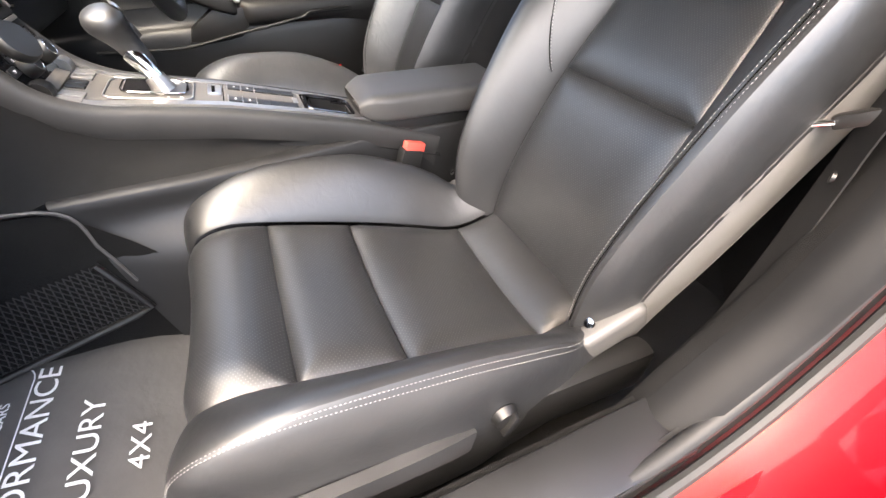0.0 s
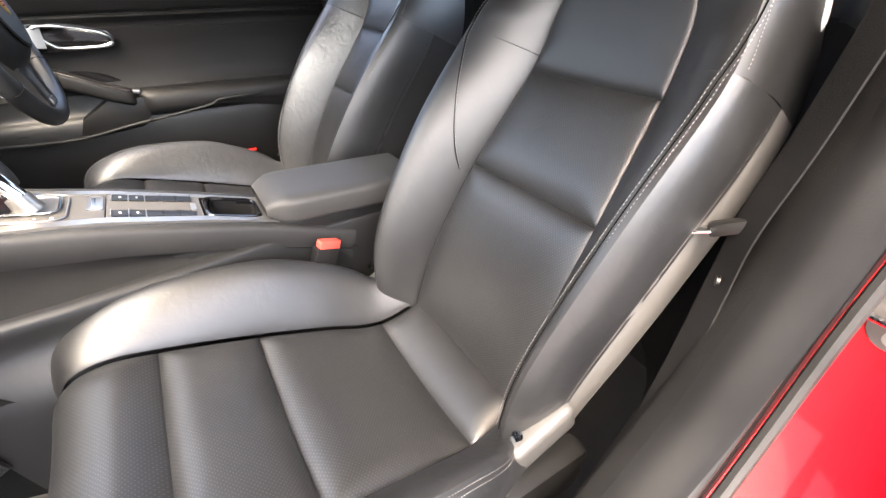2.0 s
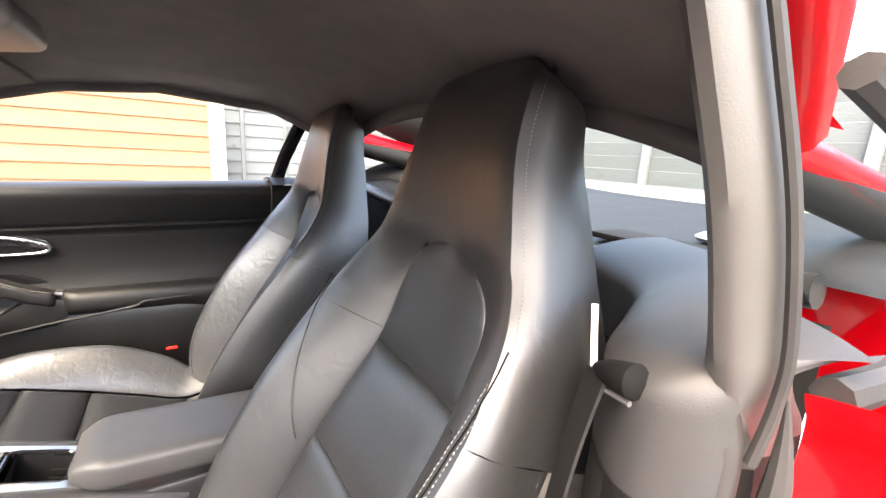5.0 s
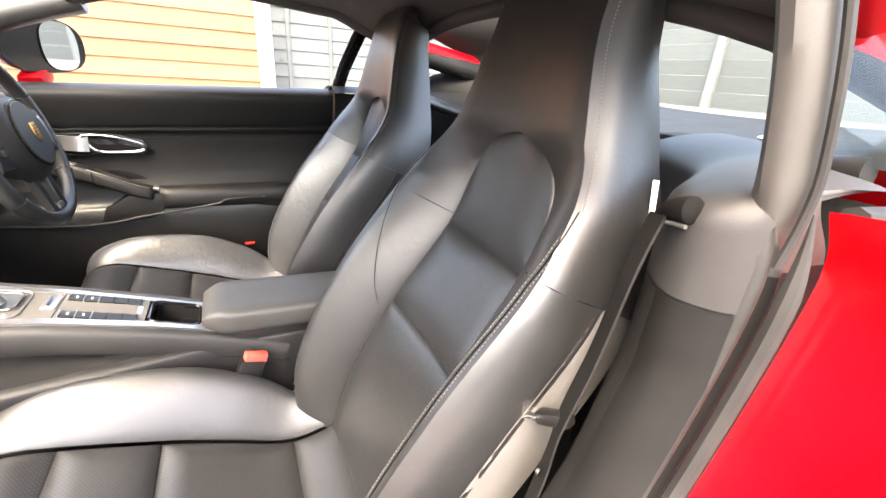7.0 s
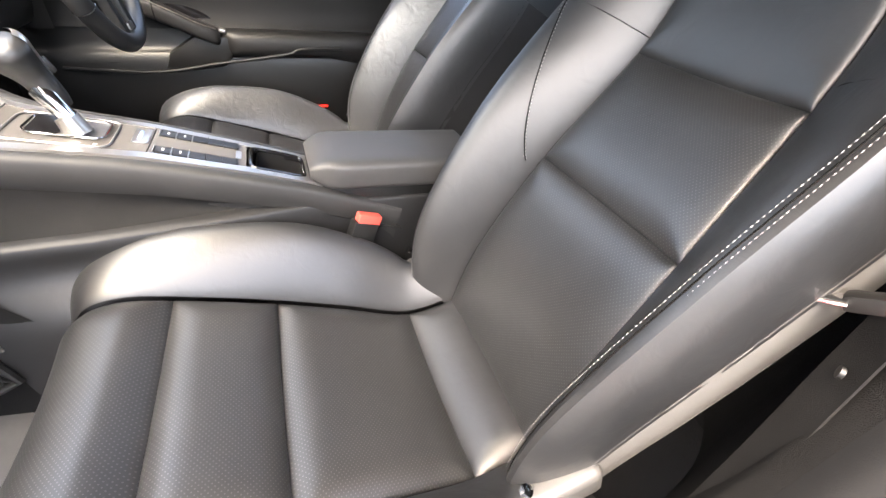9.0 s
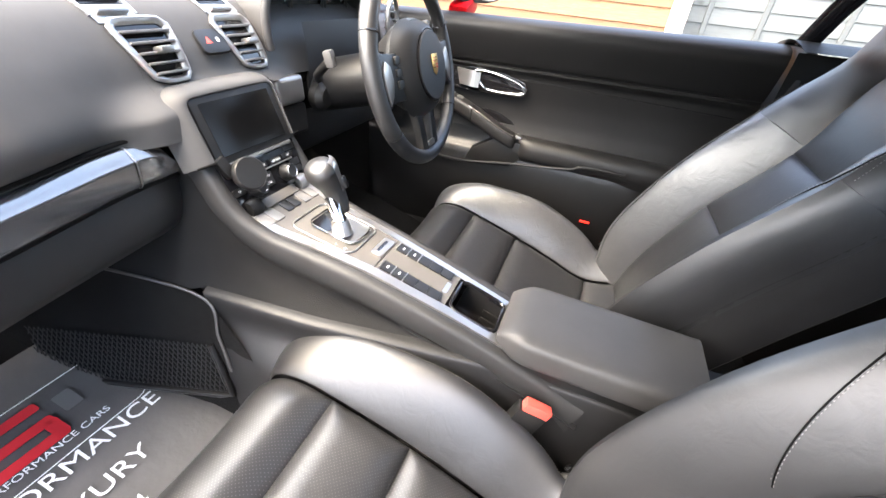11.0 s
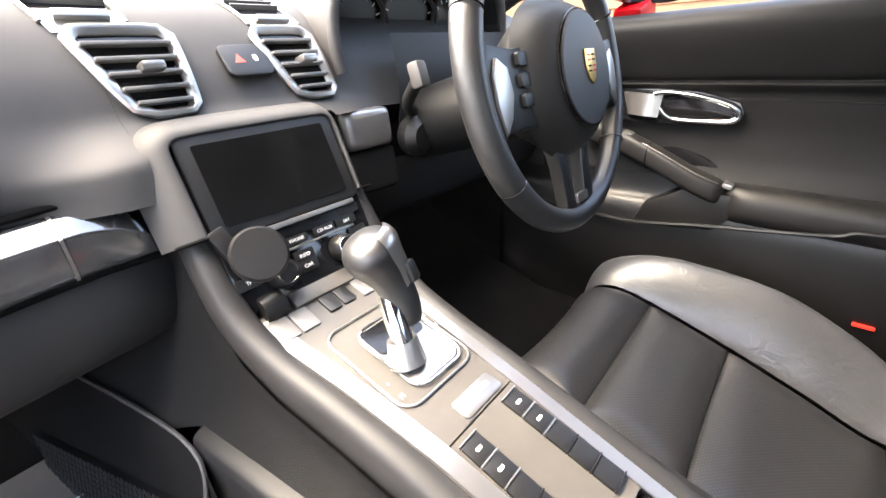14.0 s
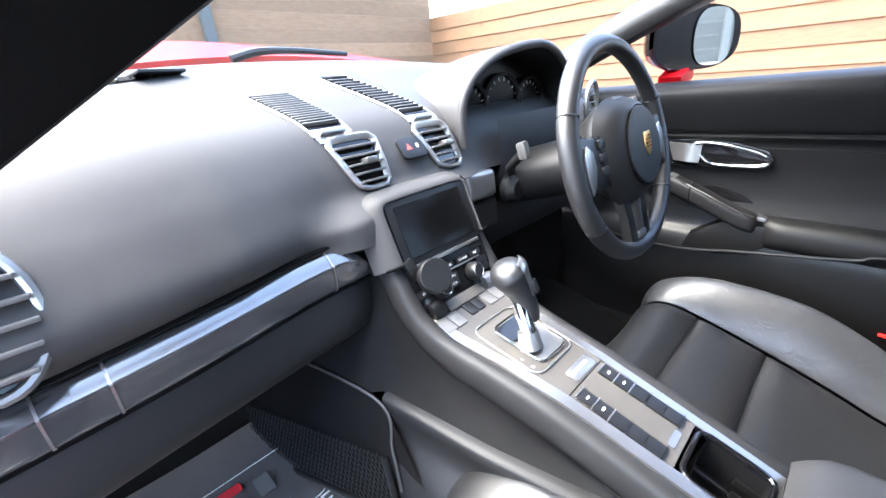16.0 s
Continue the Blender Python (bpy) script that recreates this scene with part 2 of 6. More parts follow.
def part(name, bm, mat, parent=None, label="", smooth=True):
    """Links a bmesh given in world coordinates as one mesh object under a thing or part."""
    me = bpy.data.meshes.new(name)
    bmesh.ops.recalc_face_normals(bm, faces=bm.faces[:])
    if parent is not None:
        bm.transform(Matrix.Translation(-origin_of(parent)))
    bm.to_mesh(me)
    bm.free()
    me.materials.append(mat)
    if smooth:
        me.polygons.foreach_set("use_smooth", [True] * len(me.polygons))
        me.set_sharp_from_angle(angle=radians(38))
    ob = new(name, me)
    ob.parent = parent
    if label:
        ob["label"] = label
    return ob


def spline(points, n):
    """Catmull-Rom through a few control points, n samples."""
    p = np.array(points, float)
    k = len(p)
    out = []
    for i in range(n):
        x = i / (n - 1) * (k - 1)
        j = min(int(x), k - 2)
        f = x - j
        p0, p1, p2, p3 = p[max(j - 1, 0)], p[j], p[j + 1], p[min(j + 2, k - 1)]
        out.append(0.5 * (2 * p1 + (p2 - p0) * f + (2 * p0 - 5 * p1 + 4 * p2 - p3) * f * f + (3 * p1 - p0 - 3 * p2 + p3) * f ** 3))
    return np.array(out)


def curve_at(points, x):
    """One point on that spline, x in 0..len-1."""
    p = np.array(points, float)
    k = len(p)
    j = int(min(max(math.floor(x), 0), k - 2))
    f = x - j
    p0, p1, p2, p3 = p[max(j - 1, 0)], p[j], p[j + 1], p[min(j + 2, k - 1)]
    return 0.5 * (2 * p1 + (p2 - p0) * f + (2 * p0 - 5 * p1 + 4 * p2 - p3) * f * f + (3 * p1 - p0 - 3 * p2 + p3) * f ** 3)


def sheet(f, us, vs, uv=None, close_u=False):
    """A grid surface from f(u, v) over the given parameter lists."""
    bm = bmesh.new()
    lay = bm.loops.layers.uv.new("UVMap") if uv else None
    rows = [[bm.verts.new(f(u, v)) for v in vs] for u in us]
    nu = len(us)
    for i in range(nu if close_u else nu - 1):
        for j in range(len(vs) - 1):
            k = (i + 1) % nu
            try:
                fc = bm.faces.new((rows[i][j], rows[k][j], rows[k][j + 1], rows[i][j + 1]))
            except ValueError:
                continue
            if lay:
                for lp, (a, b) in zip(fc.loops, ((us[i], vs[j]), (us[k], vs[j]), (us[k], vs[j + 1]), (us[i], vs[j + 1]))):
                    lp[lay].uv = uv(a, b)
    return bm


def join(*bms):
    """All the given bmeshes in one."""
    out = bms[0]
    for b in bms[1:]:
        tmp = bpy.data.meshes.new("tmp")
        b.to_mesh(tmp)
        out.from_mesh(tmp)
        b.free()
        bpy.data.meshes.remove(tmp)
    return out


def box(cx, cy, cz, sx, sy, sz, bevel=0.004, turn=None, segments=2):
    """A box with rounded edges, centre and full sizes; turn: rotation in degrees about its centre."""
    bm = bmesh.new()
    bmesh.ops.create_cube(bm, size=1.0)
    bm.transform(Matrix.Diagonal((sx, sy, sz, 1)))
    if bevel:
        bmesh.ops.bevel(bm, geom=bm.edges[:], offset=min(bevel, 0.49 * min(sx, sy, sz)), segments=segments, profile=0.6, affect="EDGES")
    m = pose(cx, cy, cz, *(turn or (0, 0, 0)))
    bm.transform(m)
    return bm


def tube(path, radius, sides=8, closed=False, flat=1.0):
    """A round bar along a list of points; radius may be a function of 0..1."""
    p = [Vector(q) for q in path]
    n = len(p)
    bm = bmesh.new()
    rings = []
    ref = None
    for i in range(n):
        a = p[(i - 1) % n] if (closed or i > 0) else p[i]
        b = p[(i + 1) % n] if (closed or i < n - 1) else p[i]
        t = (b - a).normalized()
        if ref is None:
            ref = t.orthogonal().normalized()
        ref = (ref - t * ref.dot(t)).normalized()
        side = t.cross(ref)
        r = radius(i / max(n - 1, 1)) if callable(radius) else radius
        rings.append([bm.verts.new(p[i] + ref * (math.cos(2 * math.pi * k / sides) * r * flat) + side * (math.sin(2 * math.pi * k / sides) * r)) for k in range(sides)])
    for i in range(n if closed else n - 1):
        for k in range(sides):
            a, b = rings[i], rings[(i + 1) % n]
            bm.faces.new((a[k], a[(k + 1) % sides], b[(k + 1) % sides], b[k]))
    if not closed:
        bm.faces.new(rings[0])
        bm.faces.new(rings[-1][::-1])
    return bm


def ribbon(path, width, thick, across):
    """A flat strap along a path; across: direction of its width."""
    p = [Vector(q) for q in path]
    bm = bmesh.new()
    rings = []
    for i, q in enumerate(p):
        t = (p[min(i + 1, len(p) - 1)] - p[max(i - 1, 0)]).normalized()
        a = Vector(across)
        a = (a - t * a.dot(t)).normalized()
        nn = t.cross(a)
        w, h = a * width / 2, nn * thick / 2
        rings.append([bm.verts.new(q + c) for c in (w + h, -w + h, -w - h, w - h)])
    for a, b in zip(rings, rings[1:]):
        for k in range(4):
            bm.faces.new((a[k], a[(k + 1) % 4], b[(k + 1) % 4], b[k]))
    bm.faces.new(rings[0])
    bm.faces.new(rings[-1][::-1])
    return bm


def lathe(profile, m, sides=24):
    """A turned solid: profile of (radius, height), set by the matrix m."""
    bm = bmesh.new()
    rings = []
    for r, z in profile:
        rings.append([bm.verts.new((max(r, 1e-5) * math.cos(2 * math.pi * k / sides), max(r, 1e-5) * math.sin(2 * math.pi * k / sides), z)) for k in range(sides)])
    for a, b in zip(rings, rings[1:]):
        for k in range(sides):
            bm.faces.new((a[k], a[(k + 1) % sides], b[(k + 1) % sides], b[k]))
    bm.faces.new(rings[0][::-1])
    bm.faces.new(rings[-1])
    bm.transform(m)
    return bm


def slab(outline, thick, m, bevel=0.0):
    """A flat piece from an outline in x, y, thickness along z, set by the matrix m."""
    bm = bmesh.new()
    face = bm.faces.new([bm.verts.new((x, y, 0)) for x, y in outline])
    ret = bmesh.ops.extrude_face_region(bm, geom=[face])
    top = [v for v in ret["geom"] if isinstance(v, bmesh.types.BMVert)]
    bmesh.ops.translate(bm, verts=top, vec=(0, 0, thick))
    if bevel:
        tops = set(top)
        edges = [e for e in bm.edges if e.verts[0] in tops and e.verts[1] in tops]
        bmesh.ops.bevel(bm, geom=edges, offset=bevel, segments=2, profile=0.6, affect="EDGES")
    bm.transform(m)
    return bm


def rounded(w, h, r, n=5):
    """Outline of a rounded rectangle about the origin."""
    pts = []
    for cx, cy, a0 in ((w / 2 - r, h / 2 - r, 0), (-w / 2 + r, h / 2 - r, 90), (-w / 2 + r, -h / 2 + r, 180), (w / 2 - r, -h / 2 + r, 270)):
        for k in range(n + 1):
            a = radians(a0 + 90 * k / n)
            pts.append((cx + r * math.cos(a), cy + r * math.sin(a)))
    return pts


def span(a, b, n):
    return [a + (b - a) * i / (n - 1) for i in range(n)]


# ---------------------------------------------------------------- setting: ground, fences, car body
def plain(name, bm, mat, label, category, group="", kind="", smooth=True):
    return tagged(part(name, bm, mat, None, "", smooth), label, category, group, kind)


plain("ground", box(0, 0, 0.0, 400, 400, 0.2, 0), M["asphalt"], "grey asphalt yard under the car", "ground", kind="structure", smooth=False)


def clad_fence(name, start, end, height, pitch, mat, post, label, posts, batten=0.0):
    """Horizontal overlapping boards between two plan points; each board a piece of its own."""
    a, b = Vector((*start, 0.1)), Vector((*end, 0.1))
    run = b - a
    ln = run.length
    ang = math.degrees(math.atan2(run.y, run.x))
    th = thing(name, a, label, "fence", kind="structure")
    n = int(height / pitch)
    me = bpy.data.meshes.new("board")
    bm = box(ln / 2, 0, 0, ln, 0.022, pitch + 0.018, 0.004, (5, 0, 0), 1)
    bm.to_mesh(me)
    bm.free()
    me.materials.append(mat)
    for i in range(n):
        ob = new("board", me)
        ob.parent = th
        ob.matrix_local = pose(0, 0, pitch * (i + 0.5), 0, 0, ang)
    me2 = bpy.data.meshes.new("post")
    bm = box(0, 0, height / 2 + 0.03, post[0], post[1], height + 0.06, 0.006, None, 1)
    bm.to_mesh(me2)
    bm.free()
    me2.materials.append(post[2])
    for p in posts:
        ob = new("post", me2)
        ob.parent = th
        ob.matrix_local = pose(0, 0, 0, 0, 0, ang) @ Matrix.Translation((p, post[3], 0))
    return th


fence_side = clad_fence("fence_side", (4.52, -0.42), (4.52, 5.2), 2.1, 0.164, M["wood"], (0.16, 0.05, M["white_wood"], 0.02), "overlapping larch boards with a pale end post", [0.02])
fence_grey = clad_fence("fence_grey", (4.9, -5.5), (4.9, -0.35), 2.1, 0.15, M["grey_wood"], (0.05, 0.03, M["grey_wood"], 0.02), "grey painted board fence beside the yard", [0.9, 1.8, 2.7, 3.6, 4.3, 4.8])
fence_rear = clad_fence("fence_rear", (4.9, -4.4), (-6.5, -4.4), 2.1, 0.15, M["far_wood"], (0.09, 0.06, M["grey_wood"], -0.03), "grey board fence behind the car, darkened in colour", [1.2, 3.0, 4.8, 6.6, 8.4, 10.2])
fence_front = clad_fence("fence_front", (-6.5, 5.2), (4.52, 5.2), 2.7, 0.164, M["daylit_wood"], (0.10, 0.10, M["grey_wood"], -0.06), "timber board fence before the bonnet, daylight in its colour", [1.5, 3.6, 5.7, 7.8])


# unseen wall, added to steer daylight in through the open door side
plain("bounce_wall_left", box(-4.6, 0.4, 0.75, 0.24, 10.5, 1.3, 0.01), M["pale_wall"], "unseen pale wall added to shape the light from the left", "wall", kind="structure")
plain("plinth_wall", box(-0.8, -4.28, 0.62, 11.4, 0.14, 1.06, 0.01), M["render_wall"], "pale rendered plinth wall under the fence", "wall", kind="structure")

# body: floor pan, tunnel, roof and pillars
car = thing("car_body", (0, 0, 0.2), "red two-seat coupe body with dark interior trim", "car body")
FLOOR = [(-0.7, 0.30), (0.2, 0.30), (0.45, 0.33), (0.62, 0.382), (0.745, 0.43), (0.81, 0.45), (1.0, 0.50), (1.2, 0.62), (1.32, 0.80)]


def floor_z(y):
    return float(np.interp(y, [p[0] for p in FLOOR], [p[1] for p in FLOOR]))


part("floor_carpet", sheet(lambda x, y: (x, y, floor_z(y) - 0.012 + 0.002 * math.sin(60 * x + 40 * y)), span(-0.82, 0.82, 40), span(-0.7, 1.32, 50)), M["carpet"], car, "black carpet floor")

# tunnel skirt with a ledge beside the console
LEDGE = [(0.95, -0.205, 0.735), (0.715, -0.190, 0.711), (0.5, -0.158, 0.692), (0.3, -0.118, 0.680), (0.12, -0.085, 0.672), (-0.1, -0.08, 0.665), (-0.6, -0.08, 0.66)]


def ledge(y):
    t = sorted(LEDGE)
    return float(np.interp(y, [p[0] for p in t], [p[1] for p in t])), float(np.interp(y, [p[0] for p in t], [p[2] for p in t]))


def foot_x(z):
    """Side of the tunnel in the footwell."""
    return float(np.interp(z, [0.30, 0.50, 0.61, 0.70, 0.80, 0.90], [-0.222, -0.215, -0.204, -0.188, -0.160, -0.130]))


def side_x(y, z):
    """The footwell's side flares outwards towards the front."""
    return foot_x(z) - 0.30 * max(0.0, y - 0.69)


def mix_x(x, y, z):
    w = min(1.0, max(0.0, (y - 0.30) / 0.25))
    return x + (foot_x(z) - 0.003 - x) * w


def skirt(sd):
    def f(u, w):
        y = -0.6 + w * (float(np.interp(u, [0, 3, 5, 7], [0.715, 0.705, 0.665, 0.62])) + 0.6)
        lx, lz = ledge(y)
        px = min(-0.07, lx + 0.05)
        pts = [(px, lz + 0.03), (lx + 0.035, lz + 0.012), (lx + 0.008, lz + 0.006), (lx, lz - 0.006), (lx - 0.002, lz - 0.05), (mix_x(lx + 0.002, y, lz - 0.12), lz - 0.12), (mix_x(lx - 0.005, y, 0.46), 0.46), (mix_x(lx - 0.01, y, 0.36), floor_z(y) - 0.02)]
        q = curve_at(pts, u)
        return (-sd * q[0], y, q[1])
    return sheet(f, span(0, 7, 43), span(0, 1, 60))


for sd in (-1, 1):
    part("tunnel_trim", skirt(sd), M["grain"], car)


def roof_side(y):
    return float(np.interp(y, [-1.0, -0.6, -0.35, 0.0, 0.25, 0.45, 0.62], [1.25, 1.355, 1.475, 1.505, 1.478, 1.415, 1.35]))


def roof_z(x, y):
    """Inner roof: arched across and along."""
    zs = roof_side(y)
    rise = float(np.interp(y, [-1.0, -0.6, -0.3, 0.2, 0.62], [0.12, 0.105, 0.085, 0.07, 0.085]))
    return zs + rise * (1 - (abs(x) / 0.79) ** 2.4)


def roof_w(y):
    return float(np.interp(y, [-0.6, -0.3, 0.1, 0.62], [0.70, 0.79, 0.79, 0.70]))


part("headliner", sheet(lambda u, y: (u * roof_w(y), y, roof_z(u * 0.79, y)), span(-1, 1, 37), span(-0.60, 0.42, 33)), M["headliner"], car, "dark fabric headliner")
part("roof_skin", sheet(lambda u, y: (u * (roof_w(y) + 0.07), y, roof_z(u * 0.79, y) + 0.045), span(-1, 1, 27), span(-0.66, 0.46, 27)), M["red_paint"], car, "red painted roof skin")
for sd in (-1, 1):
    rail = [Vector((sd * roof_w(y), y, roof_side(y))) for y in span(0.42, -0.60, 40)]
    part("roof_rail", tube(rail, 0.020, 10), M["headliner"], car)
    part("roof_edge", tube([p + Vector((sd * 0.045, 0, 0.025)) for p in rail], 0.03, 10), M["red_paint"], car, "red roof edge")
    pil = spline([(sd * 0.755, 0.41, 1.43), (sd * 0.76, 0.62, 1.36), (sd * 0.79, 0.95, 1.22), (sd * 0.83, 1.2, 1.10)], 24)
    part("windscreen_pillar", tube(pil, 0.040, 12, flat=1.3), M["plastic"], car)
    part("windscreen_pillar_skin", tube([Vector(p) + Vector((sd * 0.055, 0.02, 0.012)) for p in pil], 0.03, 10), M["red_paint"], car)
part("windscreen_header", tube([(x, 0.42, roof_z(x, 0.42) - 0.006) for x in span(-0.74, 0.74, 30)], 0.03, 10), M["headliner"], car)
rear_mirror = thing("rear_view_mirror", (0.0, 0.47, 1.44), "black interior rear-view mirror on the windscreen", "rear-view mirror")
part("mirror_shell", box(0.0, 0.46, 1.425, 0.22, 0.03, 0.065, 0.02, (10, 0, -12)), M["plastic"], rear_mirror)
part("mirror_face", slab(rounded(0.20, 0.055, 0.02), 0.002, pose(0.003, 0.443, 1.422, 100, 0, -12)), M["chrome"], rear_mirror, "silvered mirror face")
part("mirror_stem", tube([(0, 0.475, 1.435), (0, 0.52, 1.485)], 0.01, 8), M["plastic"], rear_mirror)
visor = thing("header_panel", (0.42, 0.34, 1.47), "grey fabric sun visor folded to the roof", "sun visor")
part("header_board", box(0.40, 0.33, 1.462, 0.36, 0.15, 0.018, 0.008, (-14, 4, 0)), M["headliner"], visor)


ovh = thing("overhead_console", (-0.03, 0.2, 1.50), "pale grey overhead console with reading lamps", "overhead console")
part("console_shell", box(-0.06, 0.25, 1.470, 0.20, 0.26, 0.05, 0.024, (-8, 0, 0), 4), M["shell"], ovh)
for k in (-0.06, 0.06):
    part("reading_lamp", lathe([(0, 0), (0.022, 0), (0.024, -0.003), (0, -0.005)], pose(-0.06 + k, 0.22, 1.4475, -8, 0, 0), 16), M["white_label"], ovh)
# stands in for the windscreen pillar's dark edge; no visor hangs here
pillar_standin = thing("header_panel", (-0.55, 0.5, 1.40), "dark panel standing in for the windscreen pillar", "sun visor")
part("header_board", box(-0.529, 0.475, 1.325, 0.40, 0.016, 0.194, 0.008, (0, -33, 0)), M["trim_grey"], pillar_standin)
part("visor_arm", tube([(-0.56, 0.47, 1.39), (-0.57, 0.45, 1.43), (-0.57, 0.42, 1.47)], 0.006, 8), M["plastic"], pillar_standin)


def bonnet_z(x, y):
    return 1.338 + 0.165 * min(y - 1.42, 0.7) - 0.10 * max(0, y - 2.1) ** 1.4 - 0.09 * (x / 0.8) ** 2 + 0.02 * max(0.0, 1 - abs(abs(x) - 0.66) / 0.16)


part("bonnet", sheet(lambda x, y: (x, y, bonnet_z(x, y)), span(-0.88, 0.88, 33), span(1.42, 3.0, 30)), M["red_paint"], car, "red painted bonnet")
part("scuttle", sheet(lambda x, v: (x, 1.34 - 0.22 * (x / 0.8) ** 2 + v * 0.10, 1.312 - 0.10 * (x / 0.8) ** 2 - 0.012 * v), span(-0.8, 0.8, 33), span(0, 1, 5)), M["plastic"], car, "black plastic scuttle panel")
part("wiper_arm", tube(spline([(-0.03, 1.40, 1.330), (0.04, 1.39, 1.346), (0.14, 1.375, 1.345), (0.30, 1.36, 1.332)], 20), lambda t: 0.013 - 0.006 * t, 8), M["plastic"], car, "black wiper arm")
screen_glass = part("windscreen", sheet(lambda x, v: (x * (1 - 0.08 * v), 1.36 - 0.24 * (x / 0.8) ** 2 + (0.45 - 1.36 + 0.2 * (x / 0.8) ** 2) * v, 1.315 - 0.10 * (x / 0.8) ** 2 + 0.20 * v + 0.03 * (x / 0.8) ** 2 * v), span(-0.8, 0.8, 25), span(0, 1, 9)), M["glass"], car)
screen_glass.visible_shadow = False

# rear: bulkhead, shelf, hatch and quarter windows
part("bulkhead", sheet(lambda x, z: (x, -0.62 - 0.10 * (z - 0.5) - 0.02 * math.cos(x * 4), z), span(-0.80, 0.80, 25), span(0.25, 1.17, 15)), M["carpet"], car, "black carpeted bulkhead behind the seats")


def shelf_z(x, y):
    return 1.175 + 0.05 * min(1.0, abs(x) / 0.75) ** 3 + 0.035 * max(0.0, (-y - 0.68)) - 0.015 * math.exp(-((y + 0.69) / 0.04) ** 2)


part("rear_shelf", sheet(lambda x, y: (x, y, shelf_z(x, y)), span(-0.86, 0.86, 41), span(-1.75, -0.68, 25)), M["trim_grey"], car, "dark moulded rear shelf")
part("shelf_lip", tube(spline([(-0.78, -0.67, 1.205), (-0.4, -0.69, 1.165), (0, -0.69, 1.16), (0.4, -0.69, 1.165), (0.78, -0.67, 1.205)], 40), 0.022, 10), M["plastic"], car)
part("strut_cap", lathe([(0.0, 0.0), (0.052, 0.0), (0.055, 0.006), (0.042, 0.014), (0.0, 0.016)], pose(-0.577, -0.90, 1.208, 0, 0, 0), 28), M["satin"], car, "silver round cap on the rear shelf")
part("shelf_net", box(-0.50, -0.80, 1.198, 0.22, 0.10, 0.012, 0.004), M["webbing"], car, "black woven luggage net")
part("tail_panel", sheet(lambda x, z: (x, -1.75 + 0.12 * (x / 0.8) ** 2, z), span(-0.86, 0.86, 17), span(0.7, 1.165, 7)), M["red_paint"], car)
for sd in (-1, 1):
    cp = spline([(sd * 0.70, -0.60, 1.355), (sd * 0.72, -0.95, 1.30), (sd * 0.77, -1.35, 1.23), (sd * 0.80, -1.62, 1.19)], 26)
    part("rear_pillar", tube(cp, lambda t: 0.022 + 0.06 * t, 12), M["trim_grey"], car)
    part("rear_pillar_skin", tube([Vector(p) + (Vector((0.06, 0, 0.035)) if sd > 0 else Vector((-0.012, 0, 0.02))) for p in cp], 0.04 if sd > 0 else 0.026, 10), M["red_paint"], car)
rg = part("rear_window", sheet(lambda x, v: (x * (0.68 + 0.06 * v), -0.62 - 1.05 * v, 1.46 - 0.10 * x * x - 0.22 * v + 0.05 * x * x * v - 0.04 * v * v), span(-1, 1, 13), span(0, 1, 9)), M["glass"], car)
rg.visible_shadow = False
part("rear_header", tube([(x * 0.70, -0.60, roof_z(x * 0.79, -0.60) - 0.006) for x in span(-1, 1, 26)], 0.022, 10), M["headliner"], car)

# far side: black window bar and quarter window ledge
part("window_bar", tube([(0.885, -0.375, 1.20), (0.85, -0.40, 1.29), (0.79, -0.435, 1.39), (0.73, -0.46, 1.46)], 0.02, 8, flat=1.4), M["gloss"], car, "black window divider bar")
def pillar_panel(u, v):
    """Dark trim behind the quarter window; its front edge follows the window's rounded tip."""
    z = 1.20 + 0.34 * v
    front = -0.66 - 0.27 * math.exp(-((z - 1.352) / 0.075) ** 2)
    return Vector((0.79 - 0.30 * u, front + (-1.30 - front) * u, z + 0.03 * u))


part("rear_pillar_panel", sheet(pillar_panel, span(0, 1, 12), span(0, 1, 22)), M["trim_grey"], car, "dark rear pillar trim behind the quarter window")
part("quarter_ledge", sheet(lambda y, v: (0.74 + 0.25 * v, y, 1.195 + 0.02 * math.sin(v * 3.1) + 0.05 * max(0, -y - 0.6)), span(-1.1, -0.338, 20), span(0, 1, 6)), M["trim_grey"], car)
part("quarter_trim", sheet(lambda y, v: (0.78 + 0.03 * math.sin(v * 2), y, 1.19 - 0.75 * v), span(-0.66, -0.34, 12), span(0, 1, 12)), M["trim_grey"], car, "dark rear quarter trim")
part("driver_jamb", box(0.885, -0.37, 0.80, 0.20, 0.03, 0.80, 0.01), M["rubber"], car)
part("sill_far", box(0.875, 0.30, 0.29, 0.13, 1.6, 0.17, 0.02), M["plastic"], car)
part("body_side", sheet(lambda y, v: (0.99 - 0.06 * v * v, y, 1.13 - 0.9 * v), span(-1.9, 1.2, 20), span(0, 1, 9)), M["red_paint"], car, "red outer body side")
part("side_front", sheet(lambda y, v: (-0.93 + 0.03 * v, y, 1.14 - 0.85 * v), span(0.98, 1.6, 8), span(0, 1, 7)), M["red_paint"], car)

# near side: sill, pillar trim, seals and the red quarter
SEAL = [(0.98, 0.515), (0.5, 0.515), (0.10, 0.525), (-0.08, 0.565), (-0.20, 0.66), (-0.29, 0.83), (-0.34, 1.00), (-0.352, 1.13), (-0.340, 1.22), (-0.322, 1.31), (-0.305, 1.39), (-0.29, 1.46)]
SEALX = [-0.86, -0.86, -0.86, -0.855, -0.848, -0.842, -0.846, -0.852, -0.848, -0.84, -0.825, -0.81]


